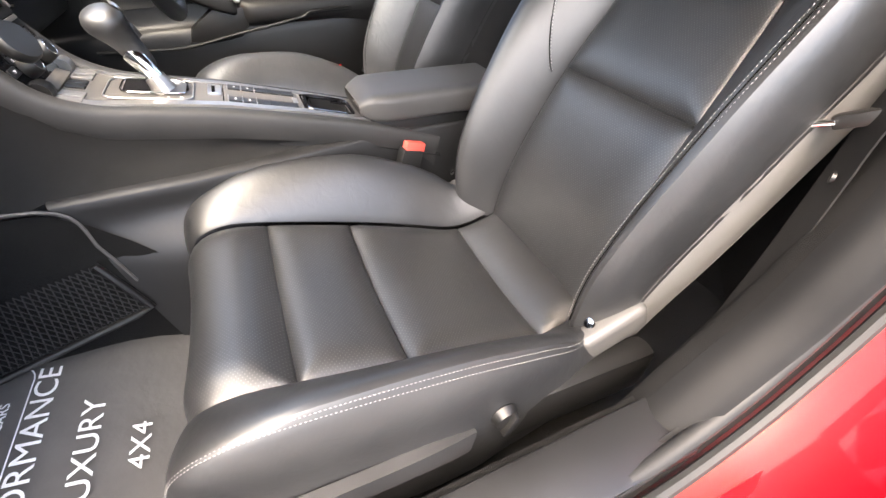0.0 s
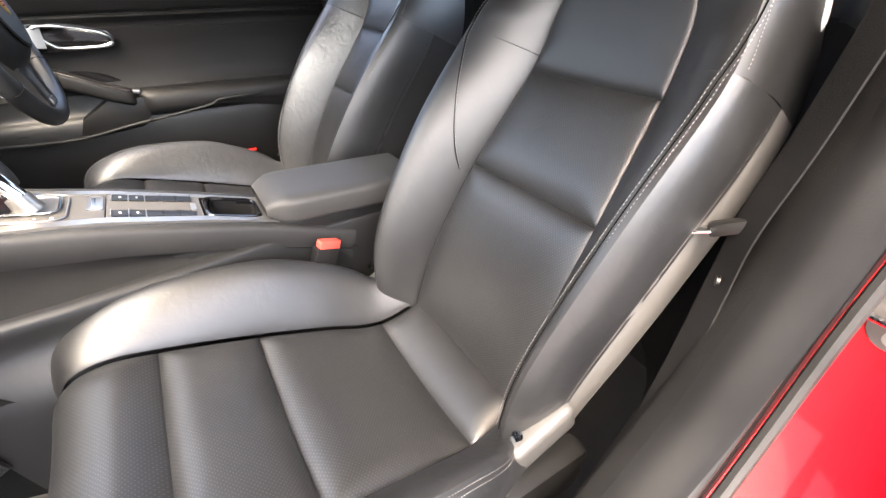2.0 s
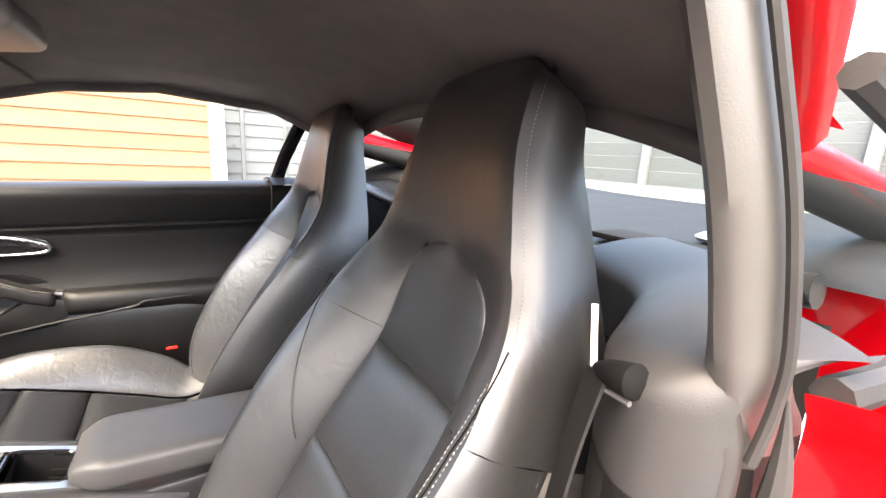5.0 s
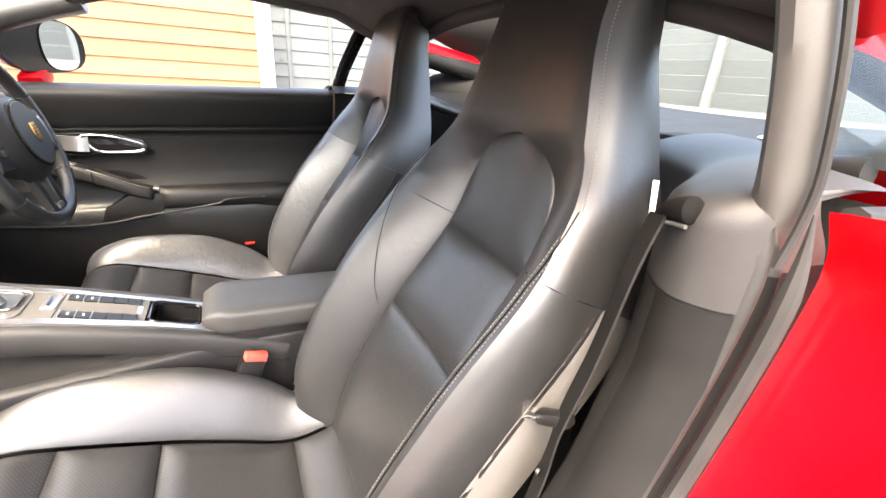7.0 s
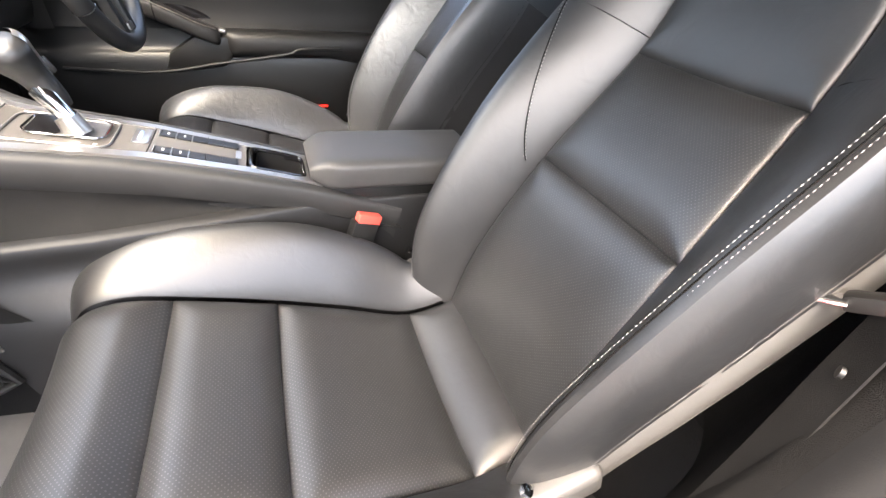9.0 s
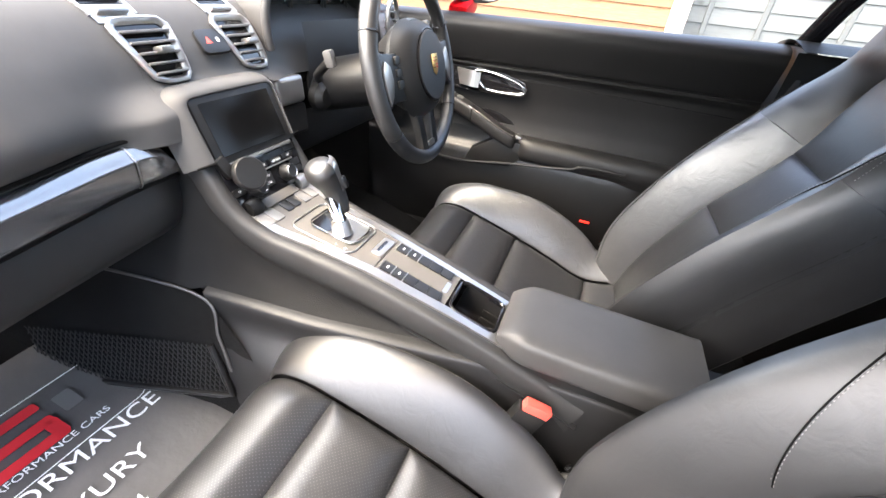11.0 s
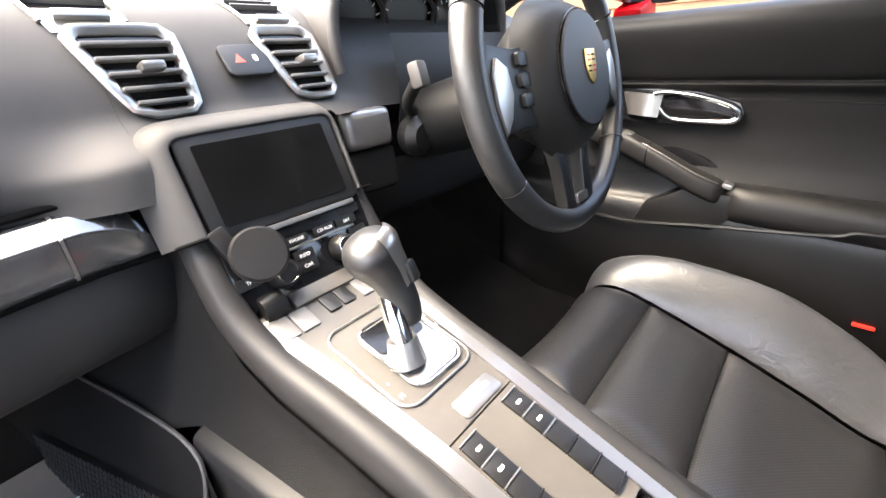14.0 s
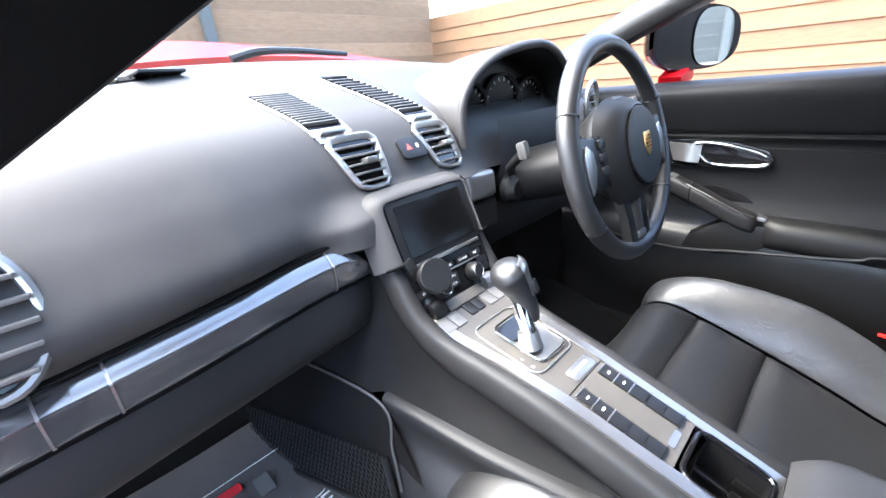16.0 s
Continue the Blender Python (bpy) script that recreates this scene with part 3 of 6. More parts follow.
def seal_path(off_x, off_n, n=70):
    p = spline([(x, *q) for x, q in zip(SEALX, SEAL)], n)
    out = []
    for i in range(n):
        t = p[min(i + 1, n - 1)] - p[max(i - 1, 0)]
        t = t[1:] / (np.linalg.norm(t[1:]) + 1e-9)
        out.append(Vector((p[i][0] + off_x, p[i][1] + t[1] * off_n, p[i][2] - t[0] * off_n)))
    return out


# rows of the jamb: offsets from the seal line below the belt, and above it
FRAME = [(0.030, 0.010, 0.024, 0.006), (0.012, 0.0, 0.016, 0.015), (-0.002, -0.015, 0.006, 0.016), (0.004, -0.03, -0.002, 0.011), (-0.002, -0.05, -0.007, 0.004), (0.003, -0.075, -0.011, -0.004), (0.0, -0.095, -0.014, -0.014)]
RED = [(0.0, -0.095, -0.020, -0.015), (-0.012, -0.100, -0.030, -0.02), (-0.06, -0.100, -0.064, -0.03), (-0.110, -0.097, -0.074, -0.05), (-0.135, -0.085, -0.08, -0.07)]


def jamb_row(o):
    lo, hi = seal_path(o[0], o[1], 80), seal_path(o[2], o[3], 80)
    out = []
    for a, b in zip(lo, hi):
        w = min(1.0, max(0.0, (a.z - 1.12) / 0.12))
        out.append(a.lerp(b, w * w * (3 - 2 * w)))
    return out


part("door_seal", tube(seal_path(0.012, 0.006)[:52], lambda t: 0.012 * min(1.0, 0.1 + (1 - t) * 9), 10), M["rubber"], car, "grey rubber door seal")
part("door_seal", tube(seal_path(-0.016, -0.006)[:50], lambda t: 0.009 * min(1.0, 0.1 + (1 - t) * 9), 8), M["rubber"], car, "grey rubber door seal")
part("door_seal", tube([p + Vector((0.0, 0.004, 0)) for p in jamb_row((0.0, 0.0, -0.017, -0.004))[52:]], 0.004, 8), M["rubber"], car, "grey rubber door seal")


def jamb(offsets, mat, name, label="", last=80, first=0):
    rows = [jamb_row(o) for o in offsets]
    part(name, sheet(lambda i, j: rows[i][j], list(range(len(rows))), list(range(first, last))), mat, car, label)


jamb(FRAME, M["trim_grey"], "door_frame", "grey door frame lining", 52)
# upper frame in a paler copy: strong daylight put into its colour
jamb(FRAME, M["pillar_light"], "pillar_cover", "pillar cover, pale with daylight in its colour", 80, 51)
jamb(RED, M["red_paint"], "red_jamb", "red painted door jamb", 57)


def quarter(u, v):
    """Red rear quarter: swells outwards behind the jamb."""
    p = jamb_row(RED[-1])[int(24 + u * 27)]
    w = v
    return (p.x - 0.05 * math.sin(min(1, w * 1.6) * math.pi / 2), p.y - 1.1 * w, p.z + 0.02 * math.sin(w * 3) - 0.03 * w)


part("rear_quarter", sheet(quarter, span(0, 1, 28), span(0, 1, 20)), M["red_paint"], car, "red rear quarter panel")
part("quarter_window", sheet(lambda u, v: (-0.86 + 0.10 * v + 0.02 * u, -0.42 - 0.55 * u + 0.05 * v, 1.225 + (0.17 - 0.10 * u) * v + 0.02 * u), span(0, 1, 8), span(0, 1, 6)), M["glass"], car).visible_shadow = False
part("quarter_seal", tube(spline([(-0.872, -0.40, 1.196), (-0.885, -0.50, 1.196), (-0.888, -0.60, 1.212), (-0.885, -0.645, 1.25), (-0.875, -0.60, 1.31), (-0.86, -0.52, 1.36), (-0.84, -0.42, 1.40)], 30), 0.013, 8), M["rubber"], car, "grey seal round the quarter window")
st2 = part("striker_plate", slab(rounded(0.062, 0.088, 0.03), 0.006, pose(-0.893, -0.385, 0.812, -82, 6, 0), 0.002), M["mid"], car, "silver door striker plate with two bolts")
for k in (-0.026, 0.026):
    part("striker_bolt", lathe([(0.0, 0.0), (0.010, 0.0), (0.010, 0.004), (0.005, 0.0045), (0.0, 0.003)], pose(-0.893, -0.384, 0.812 + k, -82, 6, 0) @ Matrix.Translation((0, 0, 0.006)), 14), M["key_grey"], st2)
part("striker_loop", tube(spline([(-0.930, -0.384, 0.812), (-0.924, -0.362, 0.812), (-0.862, -0.362, 0.812), (-0.856, -0.384, 0.812)], 14), 0.005, 8), M["chrome"], st2)

part("sill_plate", box(-0.815, 0.44, 0.535, 0.085, 0.98, 0.03, 0.008, (0, -6, 0)), M["plastic"], car, "black plastic sill plate")
part("sill_side", box(-0.775, 0.40, 0.42, 0.03, 1.1, 0.24, 0.01), M["carpet"], car)
part("sill_outer", sheet(lambda y, v: (-0.905 - 0.03 * math.sin(v * 2.5), y, 0.515 - 0.3 * v), span(-0.12, 1.2, 12), span(0, 1, 8)), M["red_paint"], car)


# side trim behind the door opening, in plan from the door frame round its edge to the bulkhead
PLAN = [(-0.846, -0.335), (-0.832, -0.320), (-0.806, -0.309), (-0.780, -0.315), (-0.755, -0.335), (-0.732, -0.362), (-0.70, -0.43), (-0.645, -0.52), (-0.50, -0.59)]


def pillar_y(z):
    """How far the trim leans forward towards the sill."""
    return float(np.interp(z, [0.42, 0.55, 0.68, 0.86, 1.02, 1.15], [0.40, 0.29, 0.155, 0.058, 0.004, 0.0]))


def trim_pt(u, z):
    x, y = curve_at(PLAN, u)
    w = max(0.0, 1 - max(0.0, u - 4) / 4)
    return Vector((x, y + pillar_y(z) * w, z))


part("pillar_trim", sheet(lambda u, z: trim_pt(u, z), span(0, 3.0, 16), span(0.42, 1.102, 26)), M["trim_grey"], car, "dark grey plastic pillar trim")
# inner part of the same trim surface, in black
part("pillar_lining", sheet(lambda u, z: trim_pt(u, z), span(3.0, 8, 26), span(0.42, 1.102, 26)), M["carpet"], car, "black inner part of the side trim behind the belt")
part("trim_joint", sheet(lambda u, z: trim_pt(u, z) + Vector((0.003, -0.004, 0)), span(0, 8, 30), [1.098, 1.110]), M["rubber"], car)


def guide_pt(u, v):
    """Upper trim: rises from the joint and rolls over to the window ledge."""
    if v <= 1:
        return trim_pt(u, 1.106 + 0.072 * v)
    q = (v - 1) * math.pi / 2
    p = trim_pt(u, 1.178)
    k = min(1.0, max(0.0, (u - 2.5) / 3))
    far = Vector((-0.885, p.y - 0.10, 0)).lerp(Vector((p.x - 0.06, p.y - 0.13, 0)), k)
    w = 1 - math.cos(q)
    return Vector((p.x + (far.x - p.x) * w, p.y + (far.y - p.y) * w, 1.178 + 0.046 * math.sin(q)))


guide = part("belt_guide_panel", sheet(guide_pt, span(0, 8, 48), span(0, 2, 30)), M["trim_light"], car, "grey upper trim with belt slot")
SLOT = spline([(-0.733, -0.353, 1.158), (-0.752, -0.334, 1.171), (-0.776, -0.315, 1.184), (-0.800, -0.309, 1.190)], 22)
part("belt_slot", tube(SLOT, lambda t: (0.005 + 0.009 * t) * max(0.05, 1 - max(0.0, abs(2 * t - 1) - 0.85) / 0.15) ** 0.5, 14), M["slot"], guide, "black belt slot")
# lighter grey lip: the highlight below the slot, put in as colour
part("slot_lip", tube([Vector(p) + Vector((0.004, 0.004, -0.012 - 0.004 * k / 12)) for k, p in enumerate(SLOT[9:])], 0.0022, 8), M["mid"], guide)

hanger = thing("paper_tag", (-0.575, -0.49, 1.14), "small white paper tag hanging behind the seat", "tag")
part("tag_sheet", ribbon(spline([(-0.640, -0.462, 1.172), (-0.652, -0.452, 1.14), (-0.662, -0.446, 1.10), (-0.656, -0.448, 1.085)], 10), 0.008, 0.0015, (0.6, 1, 0)), M["white_label"], hanger)

belt = thing("seat_belt", (-0.76, -0.2, 0.4), "black seat belt hanging beside the passenger seat", "seat belt")
part("webbing", ribbon(spline([(-0.753, -0.324, 1.172), (-0.752, -0.308, 1.12), (-0.744, -0.292, 1.0), (-0.734, -0.275, 0.90), (-0.735, -0.262, 0.82), (-0.75, -0.20, 0.68), (-0.765, -0.12, 0.56), (-0.77, -0.05, 0.47)], 50), 0.050, 0.0025, (0.74, -0.67, 0.05)), M["webbing"], belt)
tg = part("tongue", box(-0.716, -0.283, 0.886, 0.052, 0.022, 0.018, 0.006, (0, 30, 15)), M["plastic"], belt, "black belt tongue grip")
part("tongue_blade", box(-0.672, -0.264, 0.864, 0.066, 0.020, 0.005, 0.0015, (0, 26, 15)), M["chrome"], tg, "chrome belt tongue blade")
part("stop_button", lathe([(0, 0), (0.007, 0), (0.007, 0.004), (0, 0.005)], pose(-0.737, -0.255, 0.825, 0, 90, 30), 12), M["plastic"], belt)

buckle = thing("belt_buckle", (-0.118, 0.06, 0.60), "black belt buckle with a red release button", "belt buckle")
part("buckle_body", box(-0.122, 0.075, 0.615, 0.026, 0.055, 0.07, 0.006, (20, 0, 12)), M["plastic"], buckle)
part("release_button", box(-0.120, 0.058, 0.652, 0.02, 0.05, 0.022, 0.004, (20, 0, 12)), M["red_plastic"], buckle, "red release button")


# ---------------------------------------------------------------- seats
# spine of the backrest: y, z, insert half width, outer half width, bolster height, thickness
BACK = [
    (-0.075, 0.495, 0.168, 0.225, 0.060, 0.10),
    (-0.120, 0.640, 0.168, 0.238, 0.100, 0.13),
    (-0.217, 0.829, 0.156, 0.256, 0.100, 0.13),
    (-0.330, 1.003, 0.136, 0.262, 0.085, 0.12),
    (-0.372, 1.115, 0.128, 0.238, 0.060, 0.11),
    (-0.392, 1.210, 0.110, 0.196, 0.040, 0.10),
    (-0.408, 1.340, 0.080, 0.150, 0.022, 0.09),
    (-0.432, 1.440, 0.050, 0.134, 0.010, 0.070),
    (-0.474, 1.476, 0.020, 0.088, 0.002, 0.015),
]
# cushion from the hip to the front lip
CUSH = [
    (-0.118, 0.530, 0.172, 0.225, 0.020, 0.06),
    (0.000, 0.500, 0.177, 0.262, 0.068, 0.12),
    (0.120, 0.537, 0.186, 0.284, 0.094, 0.16),
    (0.241, 0.577, 0.192, 0.292, 0.100, 0.18),
    (0.396, 0.627, 0.190, 0.286, 0.064, 0.18),
    (0.475, 0.643, 0.188, 0.276, 0.030, 0.16),
    (0.532, 0.625, 0.186, 0.268, 0.012, 0.13),
    (0.556, 0.568, 0.184, 0.262, 0.004, 0.10),
    (0.545, 0.485, 0.182, 0.254, 0.002, 0.08),
]
ARCH_TOP = 4.95
ROLL = 0.70  # how far the bolster rolls over its crest
EDGE = math.sin(math.pi * ROLL) ** 0.9
SEAM1, SEAM2 = 2.0, 3.0


def seat_point(table, X, side, s, h, back, drop=0.0):
    """Point of a seat's skin: s runs across (0 middle, 1 insert seam, 2 bolster edge, 3 rear of the flank, 4 back), h along the spine."""
    y, z, wi, wo, bo, th = curve_at(table, h)
    a, b = curve_at(table, h - 0.05)[:2], curve_at(table, h + 0.05)[:2]
    ty, tz = (b - a) / (np.linalg.norm(b - a) + 1e-9)
    ny, nz = (tz, -ty) if back else (-tz, ty)
    if back and h > SEAM2:
        q = min((h - SEAM2) / (ARCH_TOP - SEAM2), 1.0)
        wi = wi * math.sqrt(max(0.0, 1 - q ** 4.0))
    if s <= 1:
        l = wi * s
        d = -0.012 * (1 - s * s)
    elif s <= 2:
        f = s - 1
        l = wi + (wo - wi) * (0.25 * f + 0.75 * math.sin(f * math.pi / 2))
        d = bo * math.sin(f * math.pi * ROLL) ** 0.9 if f > 0 else 0.0
        if back and h > 3.6:
            w = min(1.0, (h - 3.6) / 1.2)
            d += (bo * EDGE * math.sin(f * math.pi / 2) ** 2 - d) * w - 0.024 * f ** 6 * w
    elif s <= 3:
        f = s - 2
        d2 = bo * EDGE
        if back and h > 3.6:
            d2 -= 0.024 * min(1.0, (h - 3.6) / 1.2)
        l = wo + 0.016 * math.sin(f * math.pi * 0.8)
        d = d2 + (-th - d2) * (1 - math.cos(f * math.pi / 2)) ** 0.8
    else:
        f = s - 3
        l = (wo + 0.009) * (1 - f)
        d = -th - 0.03 * math.sin(f * math.pi / 2)
    d -= drop
    if back and h > 6.0:
        z -= 0.010 * (l / 0.15) ** 2 * min(1.0, (h - 6.0) / 2.0) ** 1.5
    return Vector((X + side * l, y + ny * d, z + nz * d))


def quilt(d, tuck=0.011, reach=0.055):
    """How far the skin is pulled in at a distance d, in metres, from a seam: a broad roll and a sharp crease."""
    return tuck * max(0.0, 1 - d / reach) ** 2.0 + 0.0035 * math.exp(-d / 0.003)


def seat_panel(table, X, back, s0, s1, h0, h1, ns, nh, side=0, tuck=0.021, ends=(1, 1), edges=(1, 1)):
    """One upholstered panel between seams; side 0: spans both halves about the middle."""
    hw = curve_at(table, (h0 + h1) / 2)
    wide = hw[2]
    long = sum(float(np.linalg.norm(curve_at(table, h0 + (h1 - h0) * (i + 1) / 12)[:2] - curve_at(table, h0 + (h1 - h0) * i / 12)[:2])) for i in range(12))

    def f(u, v):
        now = wide
        if side:
            hv = curve_at(table, v)
            now = (hv[3] - hv[2] + 0.10) * (s1 - s0) / 2
        if back and side == 0 and v > SEAM2:
            now = curve_at(table, v)[2] * math.sqrt(max(0.0, 1 - min((v - SEAM2) / (ARCH_TOP - SEAM2), 1.0) ** 4.0))
        full = now * (2 if side == 0 else 1)
        aa = (u - s0) / (s1 - s0) * full
        bb = (v - h0) / (h1 - h0) * long
        ds = [9.0]
        if edges[0]:
            ds.append(aa + max(0.0, v - 4.7) * 0.3 if back else aa)
        if edges[1]:
            ds.append(full - aa)
        if ends[0]:
            ds.append(bb)
        if ends[1]:
            ds.append(long - bb)
        k = quilt(max(0.0, min(ds)), tuck)
        if back and v > 4.2:
            k *= 1 - 0.7 * min(1.0, (v - 4.2) / 0.7)
        if side:
            return seat_point(table, X, side, u, v, back, k)
        return seat_point(table, X, 1 if u >= 0 else -1, abs(u), v, back, k)
    def bias(n):
        return [0.5 - 0.5 * math.copysign(abs(math.cos(math.pi * i / (n - 1))) ** 0.75, math.cos(math.pi * i / (n - 1))) for i in range(n)]
    us = [s0 + (s1 - s0) * b for b in bias(ns)]
    vs = [h0 + (h1 - h0) * b for b in bias(nh)]
    return sheet(f, us, vs, uv=lambda a, b: (a * 0.17, (b - h0) / (h1 - h0) * long))


def stitches(points, pitch=0.0052, r=0.00065):
    """A row of small thread stitches along a line of points."""
    p = [Vector(q) for q in points]
    out = bmesh.new()
    run = 0.0
    for a, b in zip(p, p[1:]):
        ln = (b - a).length
        t = (b - a).normalized()
        x = -run
        while x + pitch <= ln + 1e-6:
            x += pitch
            c = a + t * x
            o = t.orthogonal().normalized()
            s = t.cross(o)
            e = t * pitch * 0.36
            vs = [out.verts.new(c + q) for q in (-e, o * r, s * r, -o * r, -s * r, e)]
            for i, j in ((1, 2), (2, 3), (3, 4), (4, 1)):
                out.faces.new((vs[0], vs[j], vs[i]))
                out.faces.new((vs[5], vs[i], vs[j]))
        run = ln - x
    return out


def seam_line(table, X, side, back, s, h0, h1, n=60, lift=0.0008):
    return [seat_point(table, X, side, s, h, back, -lift) for h in span(h0, h1, n)]


def sport_seat(X, door, label, group, shift=0.0):
    """A bucket seat with fixed head section; door: the side (-1 or 1) on which the car's door lies."""
    st = thing("sport_seat", (X, 0.15, 0.37), label, "car seat", group)
    L = M["leather"]
    P = M["perforated"]
    # cushion
    part("cushion_panel", seat_panel(CUSH, X, False, -1, 1, 0.0, 1.0, 25, 9), L, st)
    part("cushion_panel", seat_panel(CUSH, X, False, -1, 1, 1.0, 3.0, 29, 19), P, st)
    part("cushion_panel", seat_panel(CUSH, X, False, -1, 1, 3.0, 4.0, 29, 15), P, st)
    part("cushion_front", seat_panel(CUSH, X, False, -1, 1, 4.0, 8.0, 29, 37, ends=(1, 0)), P, st)
    for sd in (-1, 1):
        # driver's door-side bolster: sheen put in by the paler leather
        B = M["sheen_leather"] if sd == door == 1 else L
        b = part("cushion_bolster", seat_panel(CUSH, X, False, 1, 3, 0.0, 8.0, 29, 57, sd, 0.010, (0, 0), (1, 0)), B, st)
        for q in (1.90, 2.0):
            part("stitching", stitches(seam_line(CUSH, X, sd, False, q, 0.3, 6.6)), M["thread"], b, "grey stitching")
    # backrest
    part("backrest_panel", seat_panel(BACK, X, True, -1, 1, 0.0, SEAM1, 29, 27, tuck=0.010), P, st)
    part("backrest_panel", seat_panel(BACK, X, True, -1, 1, SEAM1, SEAM2, 29, 17, tuck=0.010), P, st)
    part("backrest_panel", seat_panel(BACK, X, True, -1, 1, SEAM2, ARCH_TOP, 29, 25, tuck=0.010), L, st)
    for sd in (-1, 1):
        B = M["sheen_leather"] if sd == door == 1 else L
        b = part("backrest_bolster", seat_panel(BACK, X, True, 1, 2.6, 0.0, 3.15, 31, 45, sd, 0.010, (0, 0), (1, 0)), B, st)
        low, s0 = (0.35, 1.50) if sd == door else (1.9, 1.04)
        seam = [seat_point(BACK, X, sd, s0 + (1.68 - s0) * min(1.0, (h - low) / (3.05 - low)) ** 0.9 + 0.22 * max(0.0, h - 3.05), h, True, -0.0003) for h in span(low, 4.1, 90)]
        part("seam_crease", tube(seam, 0.0010, 6), M["slot"], b)
        for off in (-0.005, 0.005):
            part("stitching", stitches([p + Vector((off, 0, 0)) + Vector((0, 0.0006, 0)) for p in seam], 0.006), M["thread"], b, "grey stitching")
    head = join(*[seat_panel(BACK, X, True, 1, 3, 3.15, 8.0, 29, 61, sd, 0.010, (0, 0), (1, 0)) for sd in (-1, 1)])
    bmesh.ops.remove_doubles(head, verts=head.verts[:], dist=0.0015)
    hd = part("head_section", head, L, st)
    for sd in (-1, 1):
        part("stitching", stitches(seam_line(BACK, X, sd, True, 1.96, 3.2, 7.3)), M["thread"], hd, "grey stitching")
    for sd in (-1, 1):
        # one shell: the inboard edge takes a darker material in place of shade
        part("shell_flank", sheet(lambda u, v, sd=sd: seat_point(BACK, X, sd, u, v, True, -0.001), span(2.56, 3.0, 7), span(0.0, 3.15, 34)), M["shell"] if sd == door else M["trim_light"], st, "grey shell edge" if sd == door else "shell edge in a darker tone for shade")
    shell = join(*[sheet(lambda u, v, sd=sd: seat_point(BACK, X, sd, u, v, True), span(3.0, 4.0, 8), span(0.0, 8.0, 40)) for sd in (-1, 1)])
    bmesh.ops.remove_doubles(shell, verts=shell.verts[:], dist=0.001)
    part("back_shell", shell, M["shell"], st, "smooth grey plastic back shell")
    # rail covers, levers and hinges
    part("side_cover", box(X + door * 0.272, 0.14, 0.475, 0.05, 0.58, 0.10, 0.02, (5, 0, 0)), M["plastic"], st)
    part("side_cover", box(X - door * 0.235, 0.14, 0.45, 0.05, 0.52, 0.12, 0.02), M["plastic"], st)
    lever = [(X + door * 0.302, 0.50, 0.535), (X + door * 0.312, 0.40, 0.545), (X + door * 0.314, 0.28, 0.543), (X + door * 0.306, 0.21, 0.527)]
    part("adjuster_lever", ribbon(spline(lever, 14), 0.042, 0.016, (0, 0.25, 1)), M["trim_light"], st, "long grey height adjuster lever")
    kn = lathe([(0.0, 0.0), (0.019, 0.001), (0.021, 0.006), (0.017, 0.018), (0.0, 0.021)], pose(X + door * 0.298, 0.158, 0.545, 0, 90 * door, 0), 18)
    part("recline_knob", join(kn, box(X + door * 0.320, 0.158, 0.545, 0.012, 0.009, 0.042, 0.004, (25, 0, 0))), M["plastic"], st)
    for sd in (-1, 1):
        hb = part("hinge_bracket", box(X + sd * 0.247, -0.075, 0.545, 0.036, 0.125, 0.060, 0.014, (-18, 0, 0), 3), M["mid"], st, "grey plastic hinge cover")
        part("hinge_bolt", lathe([(0, 0), (0.008, 0), (0.008, 0.006), (0, 0.007)], pose(X + sd * 0.250, -0.02, 0.588, -50, 0, 0), 10), M["chrome"], hb)
        part("seat_rail", box(X + sd * 0.2, 0.14, 0.375, 0.04, 0.62, 0.12, 0.008), M["plastic"], st)
    st.location.y += shift
    return st


sport_seat(-0.41, -1, "black perforated leather sport seat with grey stitching", "sport seats")
sport_seat(0.41, 1, "black leather driver's sport seat with creased bolsters", "sport seats", -0.012)


# ---------------------------------------------------------------- centre console
def text_mesh(words, size, m, depth=0.0003):
    """Words in the built-in font as a bmesh, centred, set by the matrix m."""
    cu = bpy.data.curves.new("words", "FONT")
    cu.body, cu.size, cu.align_x, cu.align_y, cu.extrude = words, size, "CENTER", "CENTER", depth
    ob = bpy.data.objects.new("words", cu)
    me = bpy.data.meshes.new_from_object(ob)
    bm = bmesh.new()
    bm.from_mesh(me)
    bpy.data.objects.remove(ob)
    bpy.data.curves.remove(cu)
    bpy.data.meshes.remove(me)
    bm.transform(m)
    return bm


TOP = [(0.05, 0.668), (0.14, 0.704), (0.258, 0.742), (0.412, 0.787), (0.50, 0.806), (0.60, 0.826), (0.66, 0.845)]


def top_z(y):
    return float(np.interp(y, [p[0] for p in TOP], [p[1] for p in TOP]))


def top_tilt(y):
    return math.degrees(math.atan2(top_z(y + 0.02) - top_z(y - 0.02), 0.04))


def on_top(x, y, lift=0.0, yaw=0.0):
    """Pose of the console's top surface at x, y."""
    t = radians(top_tilt(y))
    return pose(x, y - math.sin(t) * lift, top_z(y) + math.cos(t) * lift, math.degrees(t), 0, yaw)


console = thing("centre_console", (0, 0.4, 0.3), "black leather centre console with satin silver trim", "console")
# half width of the console's shoulder along y, and its height
SHO = [(-0.02, 0.088, 0.640), (0.14, 0.090, 0.700), (0.258, 0.093, 0.738), (0.412, 0.100, 0.782), (0.52, 0.108, 0.806), (0.60, 0.118, 0.826), (0.66, 0.126, 0.862), (0.70, 0.126, 0.918), (0.735, 0.122, 0.976)]


